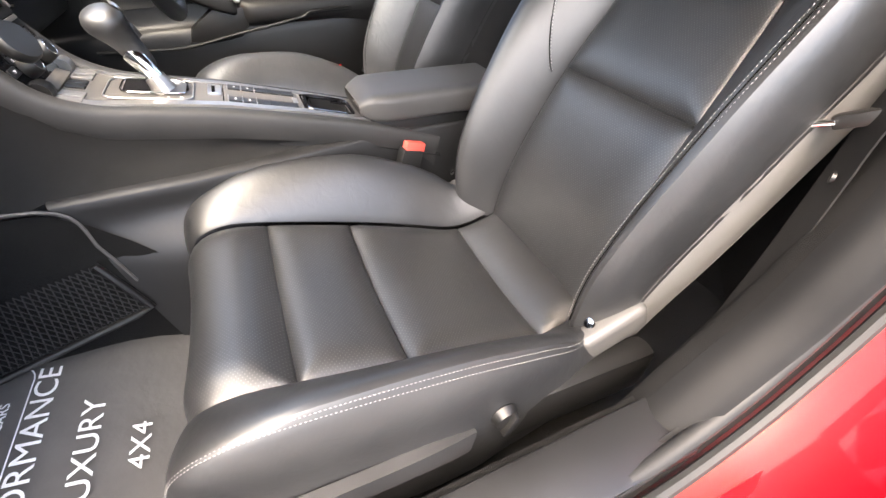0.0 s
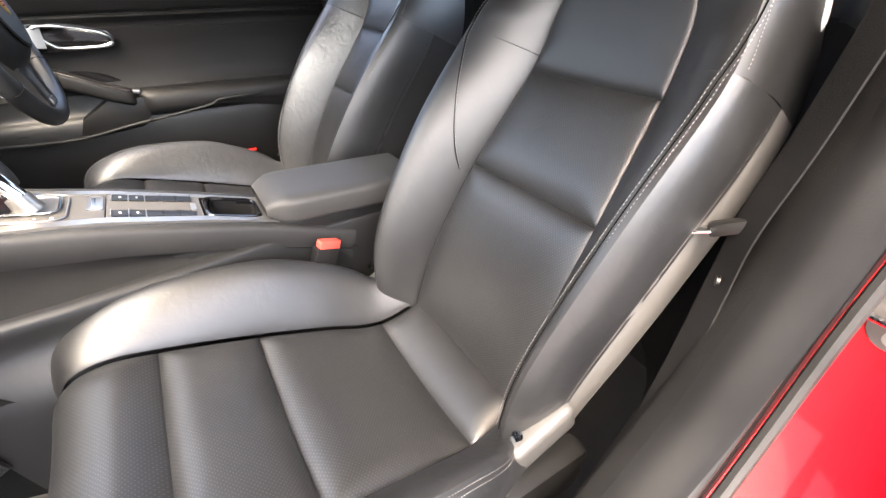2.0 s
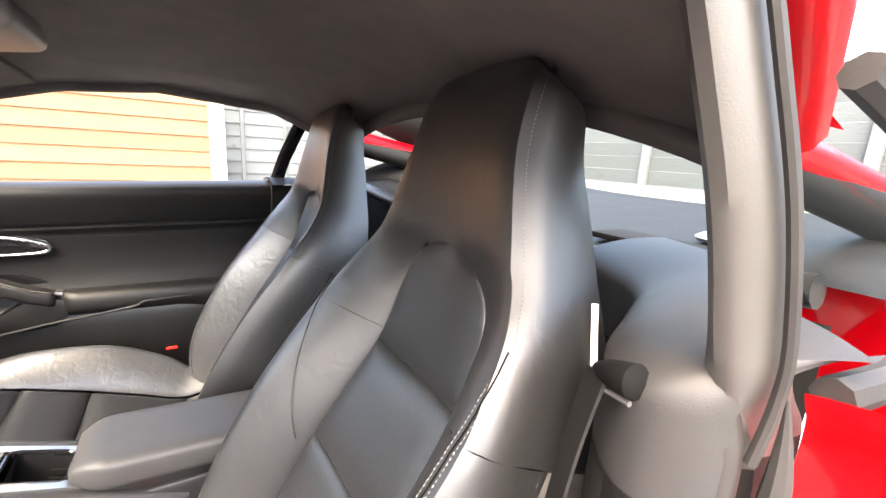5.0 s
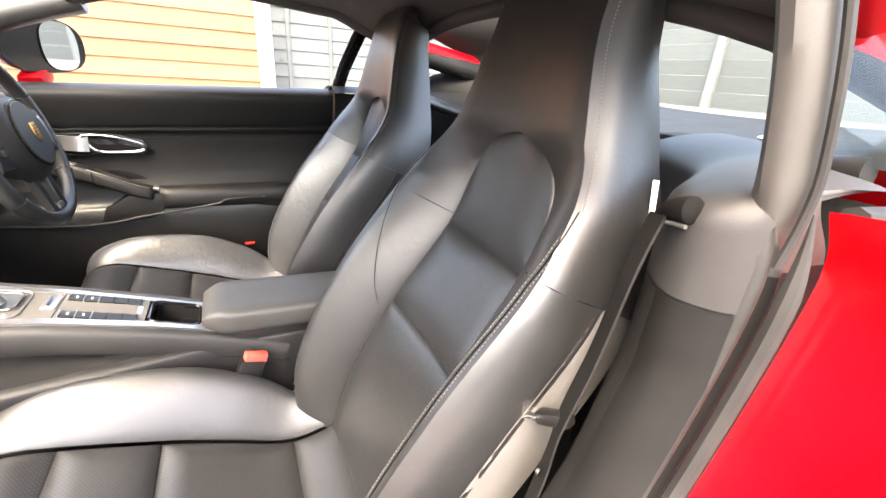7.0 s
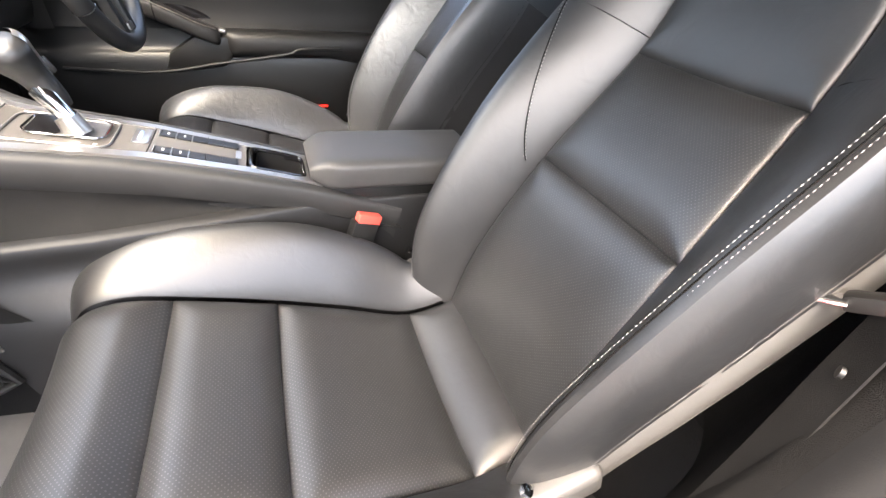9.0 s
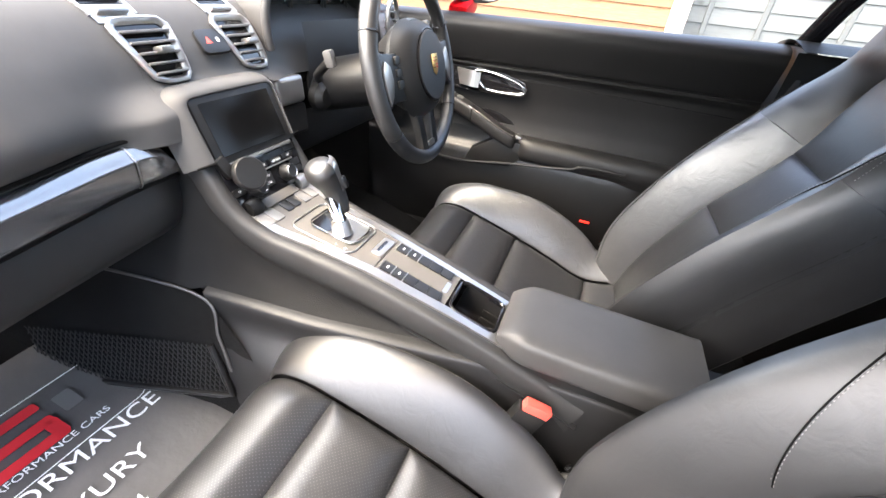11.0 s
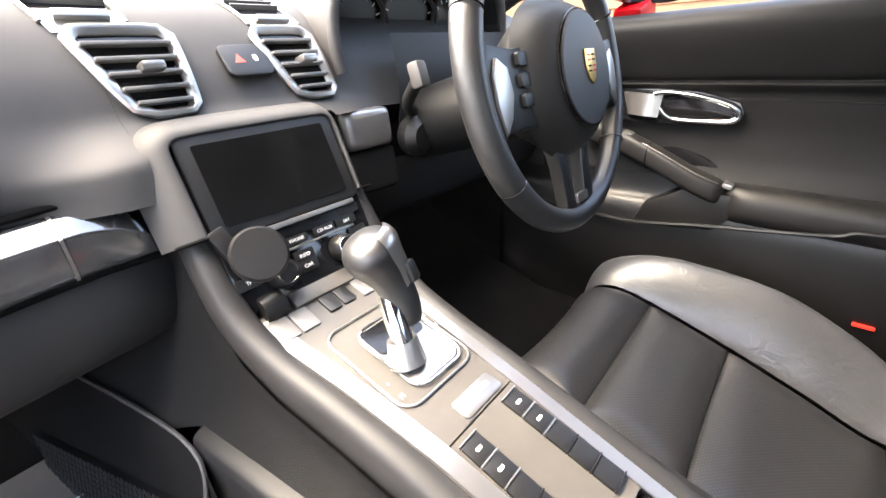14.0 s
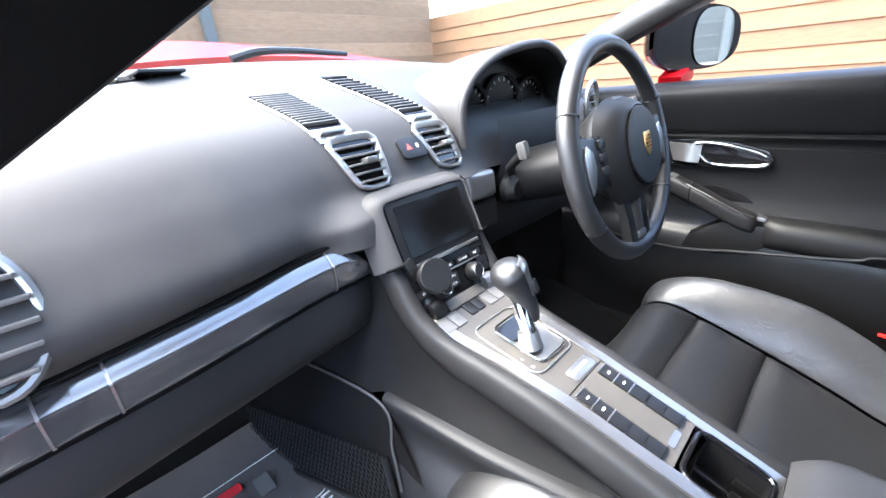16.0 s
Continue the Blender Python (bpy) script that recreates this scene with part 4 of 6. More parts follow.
def shoulder(sd):
    def f(u, v):
        y, w, z = curve_at(SHO, v)
        a, b = curve_at(SHO, max(v - 0.1, 0)), curve_at(SHO, min(v + 0.1, len(SHO) - 1))
        ty, tz = (b[0] - a[0], b[2] - a[2])
        k = math.hypot(ty, tz)
        ny, nz = -tz / k, ty / k
        pts = [(w - 0.032, -0.002), (w - 0.028, 0.004), (w - 0.016, 0.008), (w - 0.004, 0.004), (w + 0.001, -0.008), (w + 0.001, -0.03), (w - 0.008, -0.075), (w - 0.006, -0.14), (w + 0.02, -0.21)]
        q = curve_at(pts, u)
        return (sd * q[0], y + ny * q[1] * (1 if q[1] > -0.05 else 0.6), z + nz * q[1] - (0.0 if q[1] > -0.05 else (-q[1] - 0.05) * 0.35))
    return sheet(f, span(0, 8, 41), span(0, len(SHO) - 1, 70))


for sd in (-1, 1):
    part("console_side", shoulder(sd), M["console_skin"], console)


def top_strip(x0, x1, y0, y1, lift, thick, mat, name, label="", n=16, parent=None):
    """A thin plate on the console's top between two edges given as functions of y."""
    bm = bmesh.new()
    rows = []
    for y in span(y0, y1, n):
        m = on_top(0, y, lift)
        m2 = on_top(0, y, lift - thick)
        rows.append([bm.verts.new(m2 @ Vector((x0(y), 0, 0))), bm.verts.new(m @ Vector((x0(y), 0, 0))), bm.verts.new(m @ Vector((x1(y), 0, 0))), bm.verts.new(m2 @ Vector((x1(y), 0, 0)))])
    for a, b in zip(rows, rows[1:]):
        for k in range(3):
            bm.faces.new((a[k], a[k + 1], b[k + 1], b[k]))
    bm.faces.new(rows[0])
    bm.faces.new(rows[-1][::-1])
    return part(name, bm, mat, parent or console, label)


def half(y):
    return float(np.interp(y, [s[0] for s in SHO], [s[1] for s in SHO])) - 0.030


for sd in (-1, 1):
    top_strip(lambda y: sd * (half(y) - 0.016) if sd > 0 else -half(y) - 0.004, lambda y: sd * half(y) if sd > 0 else -(half(y) - 0.016), 0.125, 0.655, 0.006, 0.01, M["satin"], "trim_strip", "satin silver trim strip", 30)
top_strip(lambda y: -half(y) + 0.0165, lambda y: half(y) - 0.0165, 0.414, 0.612, 0.004, 0.01, M["panel"], "selector_panel", "grey metallic selector panel")
sw = top_strip(lambda y: -half(y) + 0.0165, lambda y: half(y) - 0.0165, 0.268, 0.412, 0.004, 0.01, M["panel"], "switch_panel", "grey metallic switch panel")
# tray with a satin surround
top_strip(lambda y: -half(y) + 0.0165, lambda y: half(y) - 0.0165, 0.128, 0.166, 0.005, 0.01, M["satin"], "tray_surround", "satin silver tray surround")
tb = box(0, 0.214, 0.694, 0.090, 0.094, 0.066, 0.0, (17, 0, 0))
bmesh.ops.delete(tb, geom=[max(tb.faces, key=lambda fc: fc.calc_center_median().z)], context="FACES_ONLY")
bmesh.ops.bevel(tb, geom=[e for e in tb.edges if len(e.link_faces) == 2], offset=0.012, segments=3, profile=0.6, affect="EDGES")
tray = part("tray", tb, M["plastic"], console, "open black storage tray")
part("tray_rim", tube([on_top(x, 0.214 + y, 0.004) @ Vector((0, 0, 0)) for x, y in rounded(0.092, 0.094, 0.016)], 0.004, 8, True), M["gloss"], tray)
for k in (-0.024, 0, 0.024):
    part("tray_rib", box(0.02 + k, 0.185, 0.678, 0.003, 0.05, 0.012, 0.001, (17, 0, 0)), M["plastic"], tray)

for sd in (-1, 1):
    top_strip(lambda y: min(sd * 0.0465, sd * (half(y) - 0.0165)), lambda y: max(sd * 0.0465, sd * (half(y) - 0.0165)), 0.166, 0.267, 0.0045, 0.01, M["gloss"], "tray_border", "gloss black tray border")
# gear selector
gate = part("selector_gate", join(tube([on_top(x, 0.530 + y, 0.006) @ Vector((0, 0, 0)) for x, y in rounded(0.112, 0.135, 0.02)], 0.0016, 8, True)), M["satin"], console, "silver selector gate frame")
part("gate_plate", slab(rounded(0.074, 0.100, 0.016), 0.002, on_top(0.010, 0.524, 0.0055)), M["satin"], gate, "brushed silver gate plate")
part("gate_rim", tube([on_top(0.010 + x, 0.524 + y, 0.008) @ Vector((0, 0, 0)) for x, y in rounded(0.078, 0.104, 0.018)], 0.0017, 6, True), M["chrome"], gate)
part("gate_slot", slab(rounded(0.070, 0.044, 0.010), 0.002, on_top(0.010, 0.550, 0.0068)), M["gloss"], gate, "black slot in the gate")
selector = thing("gear_selector", (0, 0.51, 0.80), "black leather gear selector with a silver inlay", "gear selector")
part("base_collar", lathe([(0.0, 0.0), (0.021, 0.0), (0.019, 0.016), (0.017, 0.03), (0.0, 0.031)], pose(-0.010, 0.505, 0.812, -18, 6, 0), 20), M["satin"], selector)
stem = spline([(-0.008, 0.510, 0.838), (-0.004, 0.524, 0.862), (0.004, 0.536, 0.880)], 8)
part("stem", tube(stem, lambda t: 0.0125 + 0.003 * t, 14, flat=1.2), M["chrome"], selector, "chrome stem with clear fluting")
KNOB = spline([(0.012, 0.520, 0.850), (0.011, 0.530, 0.880), (0.006, 0.541, 0.908), (-0.004, 0.550, 0.932), (-0.012, 0.556, 0.956)], 30)


def knob_r(t):
    r = float(np.interp(t, [0, 0.15, 0.4, 0.62, 0.78, 1.0], [0.015, 0.019, 0.021, 0.027, 0.032, 0.033]))
    return r * math.sqrt(max(0.004, 1 - (max(0.0, t - 0.70) / 0.30) ** 2.6))


part("grip", tube(KNOB, knob_r, 22, flat=1.12), M["leather"], selector)
back_dir = Vector((0.42, -0.72, 0.50)).normalized()
side_dir = back_dir.cross(Vector(KNOB[29]) - Vector(KNOB[15])).normalized()
part("inlay", sheet(lambda k, a: Vector(KNOB[int(k)]) + (back_dir * math.cos(a) + side_dir * math.sin(a)) * (knob_r(k / 29) * 1.05 + 0.0015), list(range(10, 28)), span(-0.62, 0.62, 9)), M["satin"], selector, "silver inlay with a release button")
part("release_button", box(*(Vector(KNOB[12]) + back_dir * 0.026), 0.016, 0.010, 0.024, 0.004, (-22, 0, 20)), M["plastic"], selector)
for w, x, y in (("P", 0.058, 0.590), ("R", 0.058, 0.568), ("N", 0.058, 0.546), ("D", 0.058, 0.524), ("+", -0.046, 0.500), ("M", -0.046, 0.480)):
    part("selector_letter", text_mesh(w, 0.008, on_top(x, y, 0.0062, 0)), M["print_white"], gate, "white selector letter", False)

badge = part("name_plate", slab(rounded(0.062, 0.024, 0.005), 0.002, on_top(0.012, 0.428, 0.0042), 0.0008), M["satin"], console, "silver name plate")
part("plate_mark", box(0.012, 0.428, top_z(0.428) + 0.0068, 0.040, 0.006, 0.0006, 0, (top_tilt(0.43), 0, 0)), M["chrome"], badge)
for col, x in ((0, -0.036), (1, 0.036)):
    for k in range(5):
        y = 0.393 - k * 0.0245
        bt = part("switch", slab(rounded(0.025, 0.0228, 0.0015), 0.0028, on_top(x, y, 0.0042), 0.0006), M["plastic"], sw)
        if k < 2:
            part("symbol", slab(rounded(0.008, 0.0035, 0.0015), 0.0004, on_top(x, y, 0.0071)), M["print_white"], bt)
    for k in range(6):
        y = 0.4055 - k * 0.0245
        part("switch_rib", slab(rounded(0.026, 0.0016, 0.0007), 0.0045, on_top(x, y, 0.0042), 0.0004), M["satin"] if k < 3 else M["plastic"], sw)
part("slot_lamp", slab(rounded(0.034, 0.010, 0.004), 0.001, on_top(0.0, 0.281, 0.0042)), M["satin"], sw)

# row of switches before the selector
for x in (-0.078, -0.052):
    part("heater_switch", slab(rounded(0.024, 0.034, 0.003), 0.0035, on_top(x, 0.634, 0.0035), 0.001), M["key_grey"], console, "silver rocker switch")
for x in (-0.012, 0.010):
    part("heater_switch", slab(rounded(0.019, 0.028, 0.003), 0.004, on_top(x, 0.637, 0.0035), 0.001), M["plastic"], console, "black switch")
for x in (0.040, 0.066):
    part("heater_switch", slab(rounded(0.022, 0.032, 0.003), 0.0035, on_top(x, 0.636, 0.0035), 0.001), M["key_grey"], console, "silver rocker switch")
part("switch_bed", slab(rounded(0.19, 0.056, 0.006), 0.003, on_top(0, 0.638, 0.001)), M["panel"], console)

# armrest
rest = thing("armrest", (0, 0, 0.6), "grey-black padded armrest lid on the console", "armrest")


def rest_f(u, v):
    """Padded lid, rounded at the front."""
    y = 0.158 - 0.35 * v
    w = 0.092 * min(1.0, (0.42 + v * 4.0) ** 0.35)
    z0 = 0.733 - 0.015 * v
    c, s = math.cos(u), math.sin(u)
    x = w * math.copysign(abs(c) ** 0.3, c)
    h = 0.032 * min(1.0, (0.12 + v * 9) ** 0.5)
    return (x, y, z0 + h * math.copysign(abs(s) ** 0.45, s))


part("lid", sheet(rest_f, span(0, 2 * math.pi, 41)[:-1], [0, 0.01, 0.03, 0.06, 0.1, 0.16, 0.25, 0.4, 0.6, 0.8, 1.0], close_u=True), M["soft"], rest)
part("lid_base", box(0, -0.03, 0.672, 0.150, 0.34, 0.07, 0.015, (3, 0, 0)), M["plastic"], rest)

# ---------------------------------------------------------------- centre stack
STK0 = Vector((0, 0.668, 0.868))
STK1 = Vector((0, 0.745, 1.048))
stk_len = (STK1 - STK0).length
stk_tilt = math.degrees(math.atan2(STK1.z - STK0.z, STK1.y - STK0.y))


def on_stack(x, s, lift=0.0):
    """Pose on the centre stack's face: x across, s from its foot (0) to its head (1), z outwards."""
    p = STK0.lerp(STK1, s)
    m = pose(p.x + x, p.y, p.z, stk_tilt, 0, 0)
    return m @ Matrix.Translation((0, 0, lift))


stack = thing("centre_stack", (0, 0.72, 0.85), "gloss black centre stack with a touch screen", "infotainment unit")
part("fascia", slab(rounded(0.205, stk_len + 0.02, 0.012), 0.012, on_stack(0, 0.5, -0.012), 0.003), M["gloss"], stack, "gloss black fascia")
part("bezel", slab(rounded(0.200, 0.118, 0.008), 0.004, on_stack(0, 0.71, 0.0005), 0.002), M["plastic"], stack)
part("display", slab(rounded(0.168, 0.094, 0.003), 0.0015, on_stack(0, 0.71, 0.0045)), M["screen"], stack, "dark switched-off touch screen")
part("chrome_bar", box(*on_stack(0, 0.385, 0.004).translation, 0.176, 0.007, 0.006, 0.002, (stk_tilt, 0, 0)), M["satin"], stack, "satin silver bar")
part("disc_slot", slab(rounded(0.15, 0.012, 0.002), 0.002, on_stack(0.008, 0.325, 0.0005)), M["screen"], stack)
for x, w, s in ((-0.048, "TEL", 0.265), (-0.012, "PHONE", 0.265), (0.030, "CD AUX", 0.265), (0.066, "SAT", 0.265), (0.076, "SRC", 0.335)):
    key = part("radio_key", slab(rounded(0.032, 0.011, 0.002), 0.003, on_stack(x, s, 0.0005), 0.0008), M["plastic"], stack)
    if w in ("PHONE", "CD AUX", "SAT"):
        part("key_label", text_mesh(w, 0.0062, on_stack(x, s, 0.0042)), M["print_white"], key, "white key lettering")
part("key_bar", box(*on_stack(0.01, 0.222, 0.003).translation, 0.13, 0.003, 0.004, 0.001, (stk_tilt, 0, 0)), M["satin"], stack, "satin silver bar")
for x, w, s in ((-0.010, "INFO", 0.155), (-0.010, "CAR", 0.085), (-0.052, "SOUND", 0.185), (-0.086, "TP", 0.13), (0.078, "MAP", 0.17), (0.078, "NAV", 0.09)):
    key = part("radio_key", slab(rounded(0.028, 0.014, 0.002), 0.003, on_stack(x, s, 0.0005), 0.0008), M["plastic"], stack)
    if w in ("INFO", "CAR", "SOUND", "TP"):
        part("key_label", text_mesh(w, 0.0065, on_stack(x, s, 0.0042)), M["print_white"], key, "white key lettering")
for x in (-0.046, 0.043):
    kb = part("dial", lathe([(0.0, 0.0), (0.0185, 0.0), (0.0175, 0.012), (0.016, 0.019), (0.0145, 0.021), (0.0, 0.0205)], on_stack(x, 0.105, 0.001), 26), M["plastic"], stack, "ribbed black rotary dial")
    part("dial_ring", tube([on_stack(x, 0.105, 0.0215) @ Vector((0.0125 * math.cos(a), 0.0125 * math.sin(a), 0)) for a in span(0, 2 * math.pi, 25)[:-1]], 0.0009, 6, True), M["chrome"], kb)
for sd in (-1, 1):
    part("stack_wheel", lathe([(0.0, -0.014), (0.016, -0.014), (0.018, 0), (0.016, 0.014), (0.0, 0.014)], pose(sd * 0.072, 0.664, 0.857, 0, 90, 0), 20), M["satin"] if sd > 0 else M["plastic"], stack, "ribbed temperature wheel")
part("ash_lid", box(0, 0.662, 0.852, 0.10, 0.026, 0.014, 0.003, (30, 0, 0)), M["panel"], stack, "grey storage lid")
puck = thing("phone_holder", (-0.085, 0.66, 0.94), "round black magnetic phone holder on the fascia", "phone holder")
part("disc", lathe([(0.0, 0.0), (0.028, 0.0), (0.031, 0.004), (0.031, 0.014), (0.028, 0.018), (0.0, 0.0185)], pose(-0.072, 0.664, 0.926, 58, -28, 0), 30), M["plastic"], puck)
part("clip", box(-0.092, 0.694, 0.938, 0.02, 0.04, 0.018, 0.004, (stk_tilt, -20, 0)), M["plastic"], puck)

# ---------------------------------------------------------------- dashboard
dash = thing("dashboard", (0, 1.0, 0.8), "dark grained dashboard with silver vents", "dashboard")
DASH = [(1.345, 1.318), (1.18, 1.300), (1.03, 1.249), (0.93, 1.213), (0.855, 1.178), (0.812, 1.125), (0.790, 1.072), (0.778, 1.030), (0.773, 0.992)]


def dash_pt(x, v):
    y, z = curve_at(DASH, v)
    e = abs(x) / 0.8
    back = max(0.0, 1 - v / 4.0)
    y -= 0.10 * e * e * (1 - back) * 0.25 + 0.27 * e * e * back
    z -= 0.085 * e ** 2.2 * back + 0.030 * e * e * (1 - back)
    if x < 0:
        bulge = math.exp(-((x + 0.46) / 0.21) ** 2)
        y -= 0.018 * bulge * (1 - back)
        q = min(1.0, max(0.0, (v - 3.2) / 4.35))
        y -= 0.060 * min(1.0, max(0.0, (-x - 0.18) / 0.16)) * q ** 1.2 * (1 - q ** 8)
        z += 0.012 * bulge * math.exp(-((v - 3.5) / 1.6) ** 2)
    near = min(1.0, max(0.0, (0.25 - abs(x)) / 0.11)) * min(1.0, max(0.0, (v - 5.9) / 1.1))
    y -= 0.040 * near * near * (3 - 2 * near)
    if x < -0.2 and v > 6.5:
        z -= 0.020 * (-x - 0.2) / 0.4 * (v - 6.5) / 1.5
    return Vector((x, y, z))


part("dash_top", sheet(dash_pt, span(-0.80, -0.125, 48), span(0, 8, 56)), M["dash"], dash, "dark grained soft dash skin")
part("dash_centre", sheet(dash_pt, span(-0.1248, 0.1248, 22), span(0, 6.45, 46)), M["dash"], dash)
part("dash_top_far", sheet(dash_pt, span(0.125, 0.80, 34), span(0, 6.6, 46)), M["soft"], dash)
# the dash skin wraps round the screen down to the joint with the console
RING = [(-0.104, -0.010), (-0.104, 0.02), (-0.104, 0.05), (-0.104, 0.078), (-0.102, 0.090), (-0.096, 0.096), (-0.085, 0.098), (-0.045, 0.099), (0.0, 0.099), (0.045, 0.099), (0.085, 0.098), (0.096, 0.096), (0.102, 0.090), (0.104, 0.078), (0.104, 0.05), (0.104, 0.02), (0.104, -0.010)]
WRAP = [(0.0, -0.006), (0.0008, 0.0015), (0.004, 0.003), (0.012, 0.001), (0.022, -0.006), (0.032, -0.018), (0.040, -0.036)]


def wrap(i, k):
    x, y = curve_at(RING, i)
    out, lift = curve_at(WRAP, k)
    a, b = curve_at(RING, max(i - 0.3, 0)), curve_at(RING, min(i + 0.3, len(RING) - 1))
    tx, ty = (b - a) / (np.linalg.norm(b - a) + 1e-9)
    wide = 0.45 if x > 0.09 else 1.0
    return on_stack(0, 0.5, 0.004) @ Vector((x - ty * out * wide, y + tx * out * 0.8, lift))


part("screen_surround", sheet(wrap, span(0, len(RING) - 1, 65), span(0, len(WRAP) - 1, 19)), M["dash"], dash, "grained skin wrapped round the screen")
for sd in (-1, 1):
    part("surround_joint", tube([on_stack(sd * (0.105 + 0.030 * q), 0.5, 0.0085) @ Vector((0, -0.0105, -0.016 * q * q)) for q in span(0, 1, 6)], 0.0022, 6), M["slot"], dash)


def strip_z(x):
    return 0.985 - 0.028 * max(0, (-x - 0.2)) / 0.4 if x < 0 else 0.985


def strip_y(x):
    """The strip runs on straight where the skin swells towards the screen."""
    return dash_pt(min(x, -0.26), 8).y


STRIP = [(0.0, 0.014), (-0.009, 0.013), (-0.0240, -0.001), (-0.0270, -0.004), (-0.0278, -0.007), (-0.0262, -0.038), (-0.023, -0.046), (-0.014, -0.051), (0.0, -0.051)]


def strip_pt(u, v, lift=0.0):
    """Two facets, a narrow one that faces up and a tall one below; the end cap runs out to a point."""
    y, z = curve_at(STRIP, v)
    k = math.sqrt(max(0.0, 1 - max(0.0, (u + 0.215) / 0.080) ** 2.4))
    return (u, strip_y(u) + (y - lift) * (0.4 + 0.6 * k), strip_z(u) - 0.051 + (z + 0.051) * k)


def strip_bm(x0, x1, n=24):
    return sheet(strip_pt, span(x0, x1, n), span(0, 8, 33))


trim_strip = part("trim_strip", strip_bm(-0.78, -0.217), M["galvano"], dash, "dark silver trim strip across the dash")
# black bar for the shadow line under the dash's overhang
part("trim_gap", tube([(x, strip_y(x) - 0.006, strip_z(x) + 0.022) for x in span(-0.78, -0.19, 24)], 0.004, 8), M["slot"], dash, "black line for the shadow above the trim strip")
part("trim_gap", tube([(x, strip_y(x) - 0.013, strip_z(x) - 0.0535) for x in span(-0.78, -0.14, 24)], 0.0042, 8), M["slot"], dash, "dark joint below the trim strip")
part("trim_end", strip_bm(-0.213, -0.136, 26), M["galvano"], dash, "silver trim end cap")
part("trim_end", box(0.190, 0.772, 1.014, 0.090, 0.034, 0.062, 0.014, (-6, 0, -4), 3), M["satin"], dash, "silver trim end cap")
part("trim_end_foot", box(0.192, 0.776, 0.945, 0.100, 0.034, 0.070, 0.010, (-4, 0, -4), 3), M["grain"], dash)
for x in (-0.580, -0.517, -0.2165):
    part("trim_joint", sheet(lambda u, v: strip_pt(u, v, 0.0015), [x, x + 0.003], span(0, 8, 25)), M["satin"], trim_strip)
GLV = [(0.775, 0.938), (0.760, 0.930), (0.750, 0.905), (0.748, 0.870), (0.756, 0.838), (0.785, 0.822), (0.90, 0.81), (1.1, 0.83)]
part("glovebox", sheet(lambda x, v: (x, curve_at(GLV, v)[0] - 0.025 * (x / 0.8) ** 2 + 0.02 * max(0, (x + 0.2) / 0.07) ** 2, curve_at(GLV, v)[1] + (strip_z(x) - 0.985)), span(-0.77, -0.128, 30), span(0, 7, 40)), M["console_skin"], dash, "dark grained glovebox lid")
part("glove_badge", box(-0.42, 0.756, 0.972, 0.055, 0.002, 0.006, 0.001, (8, 0, 0)), M["plastic"], dash)
KNEE = [(0.790, 0.950), (0.780, 0.930), (0.790, 0.87), (0.82, 0.83), (0.95, 0.80)]
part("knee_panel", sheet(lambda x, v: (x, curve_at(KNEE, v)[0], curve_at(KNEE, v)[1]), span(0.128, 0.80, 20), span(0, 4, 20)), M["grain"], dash)


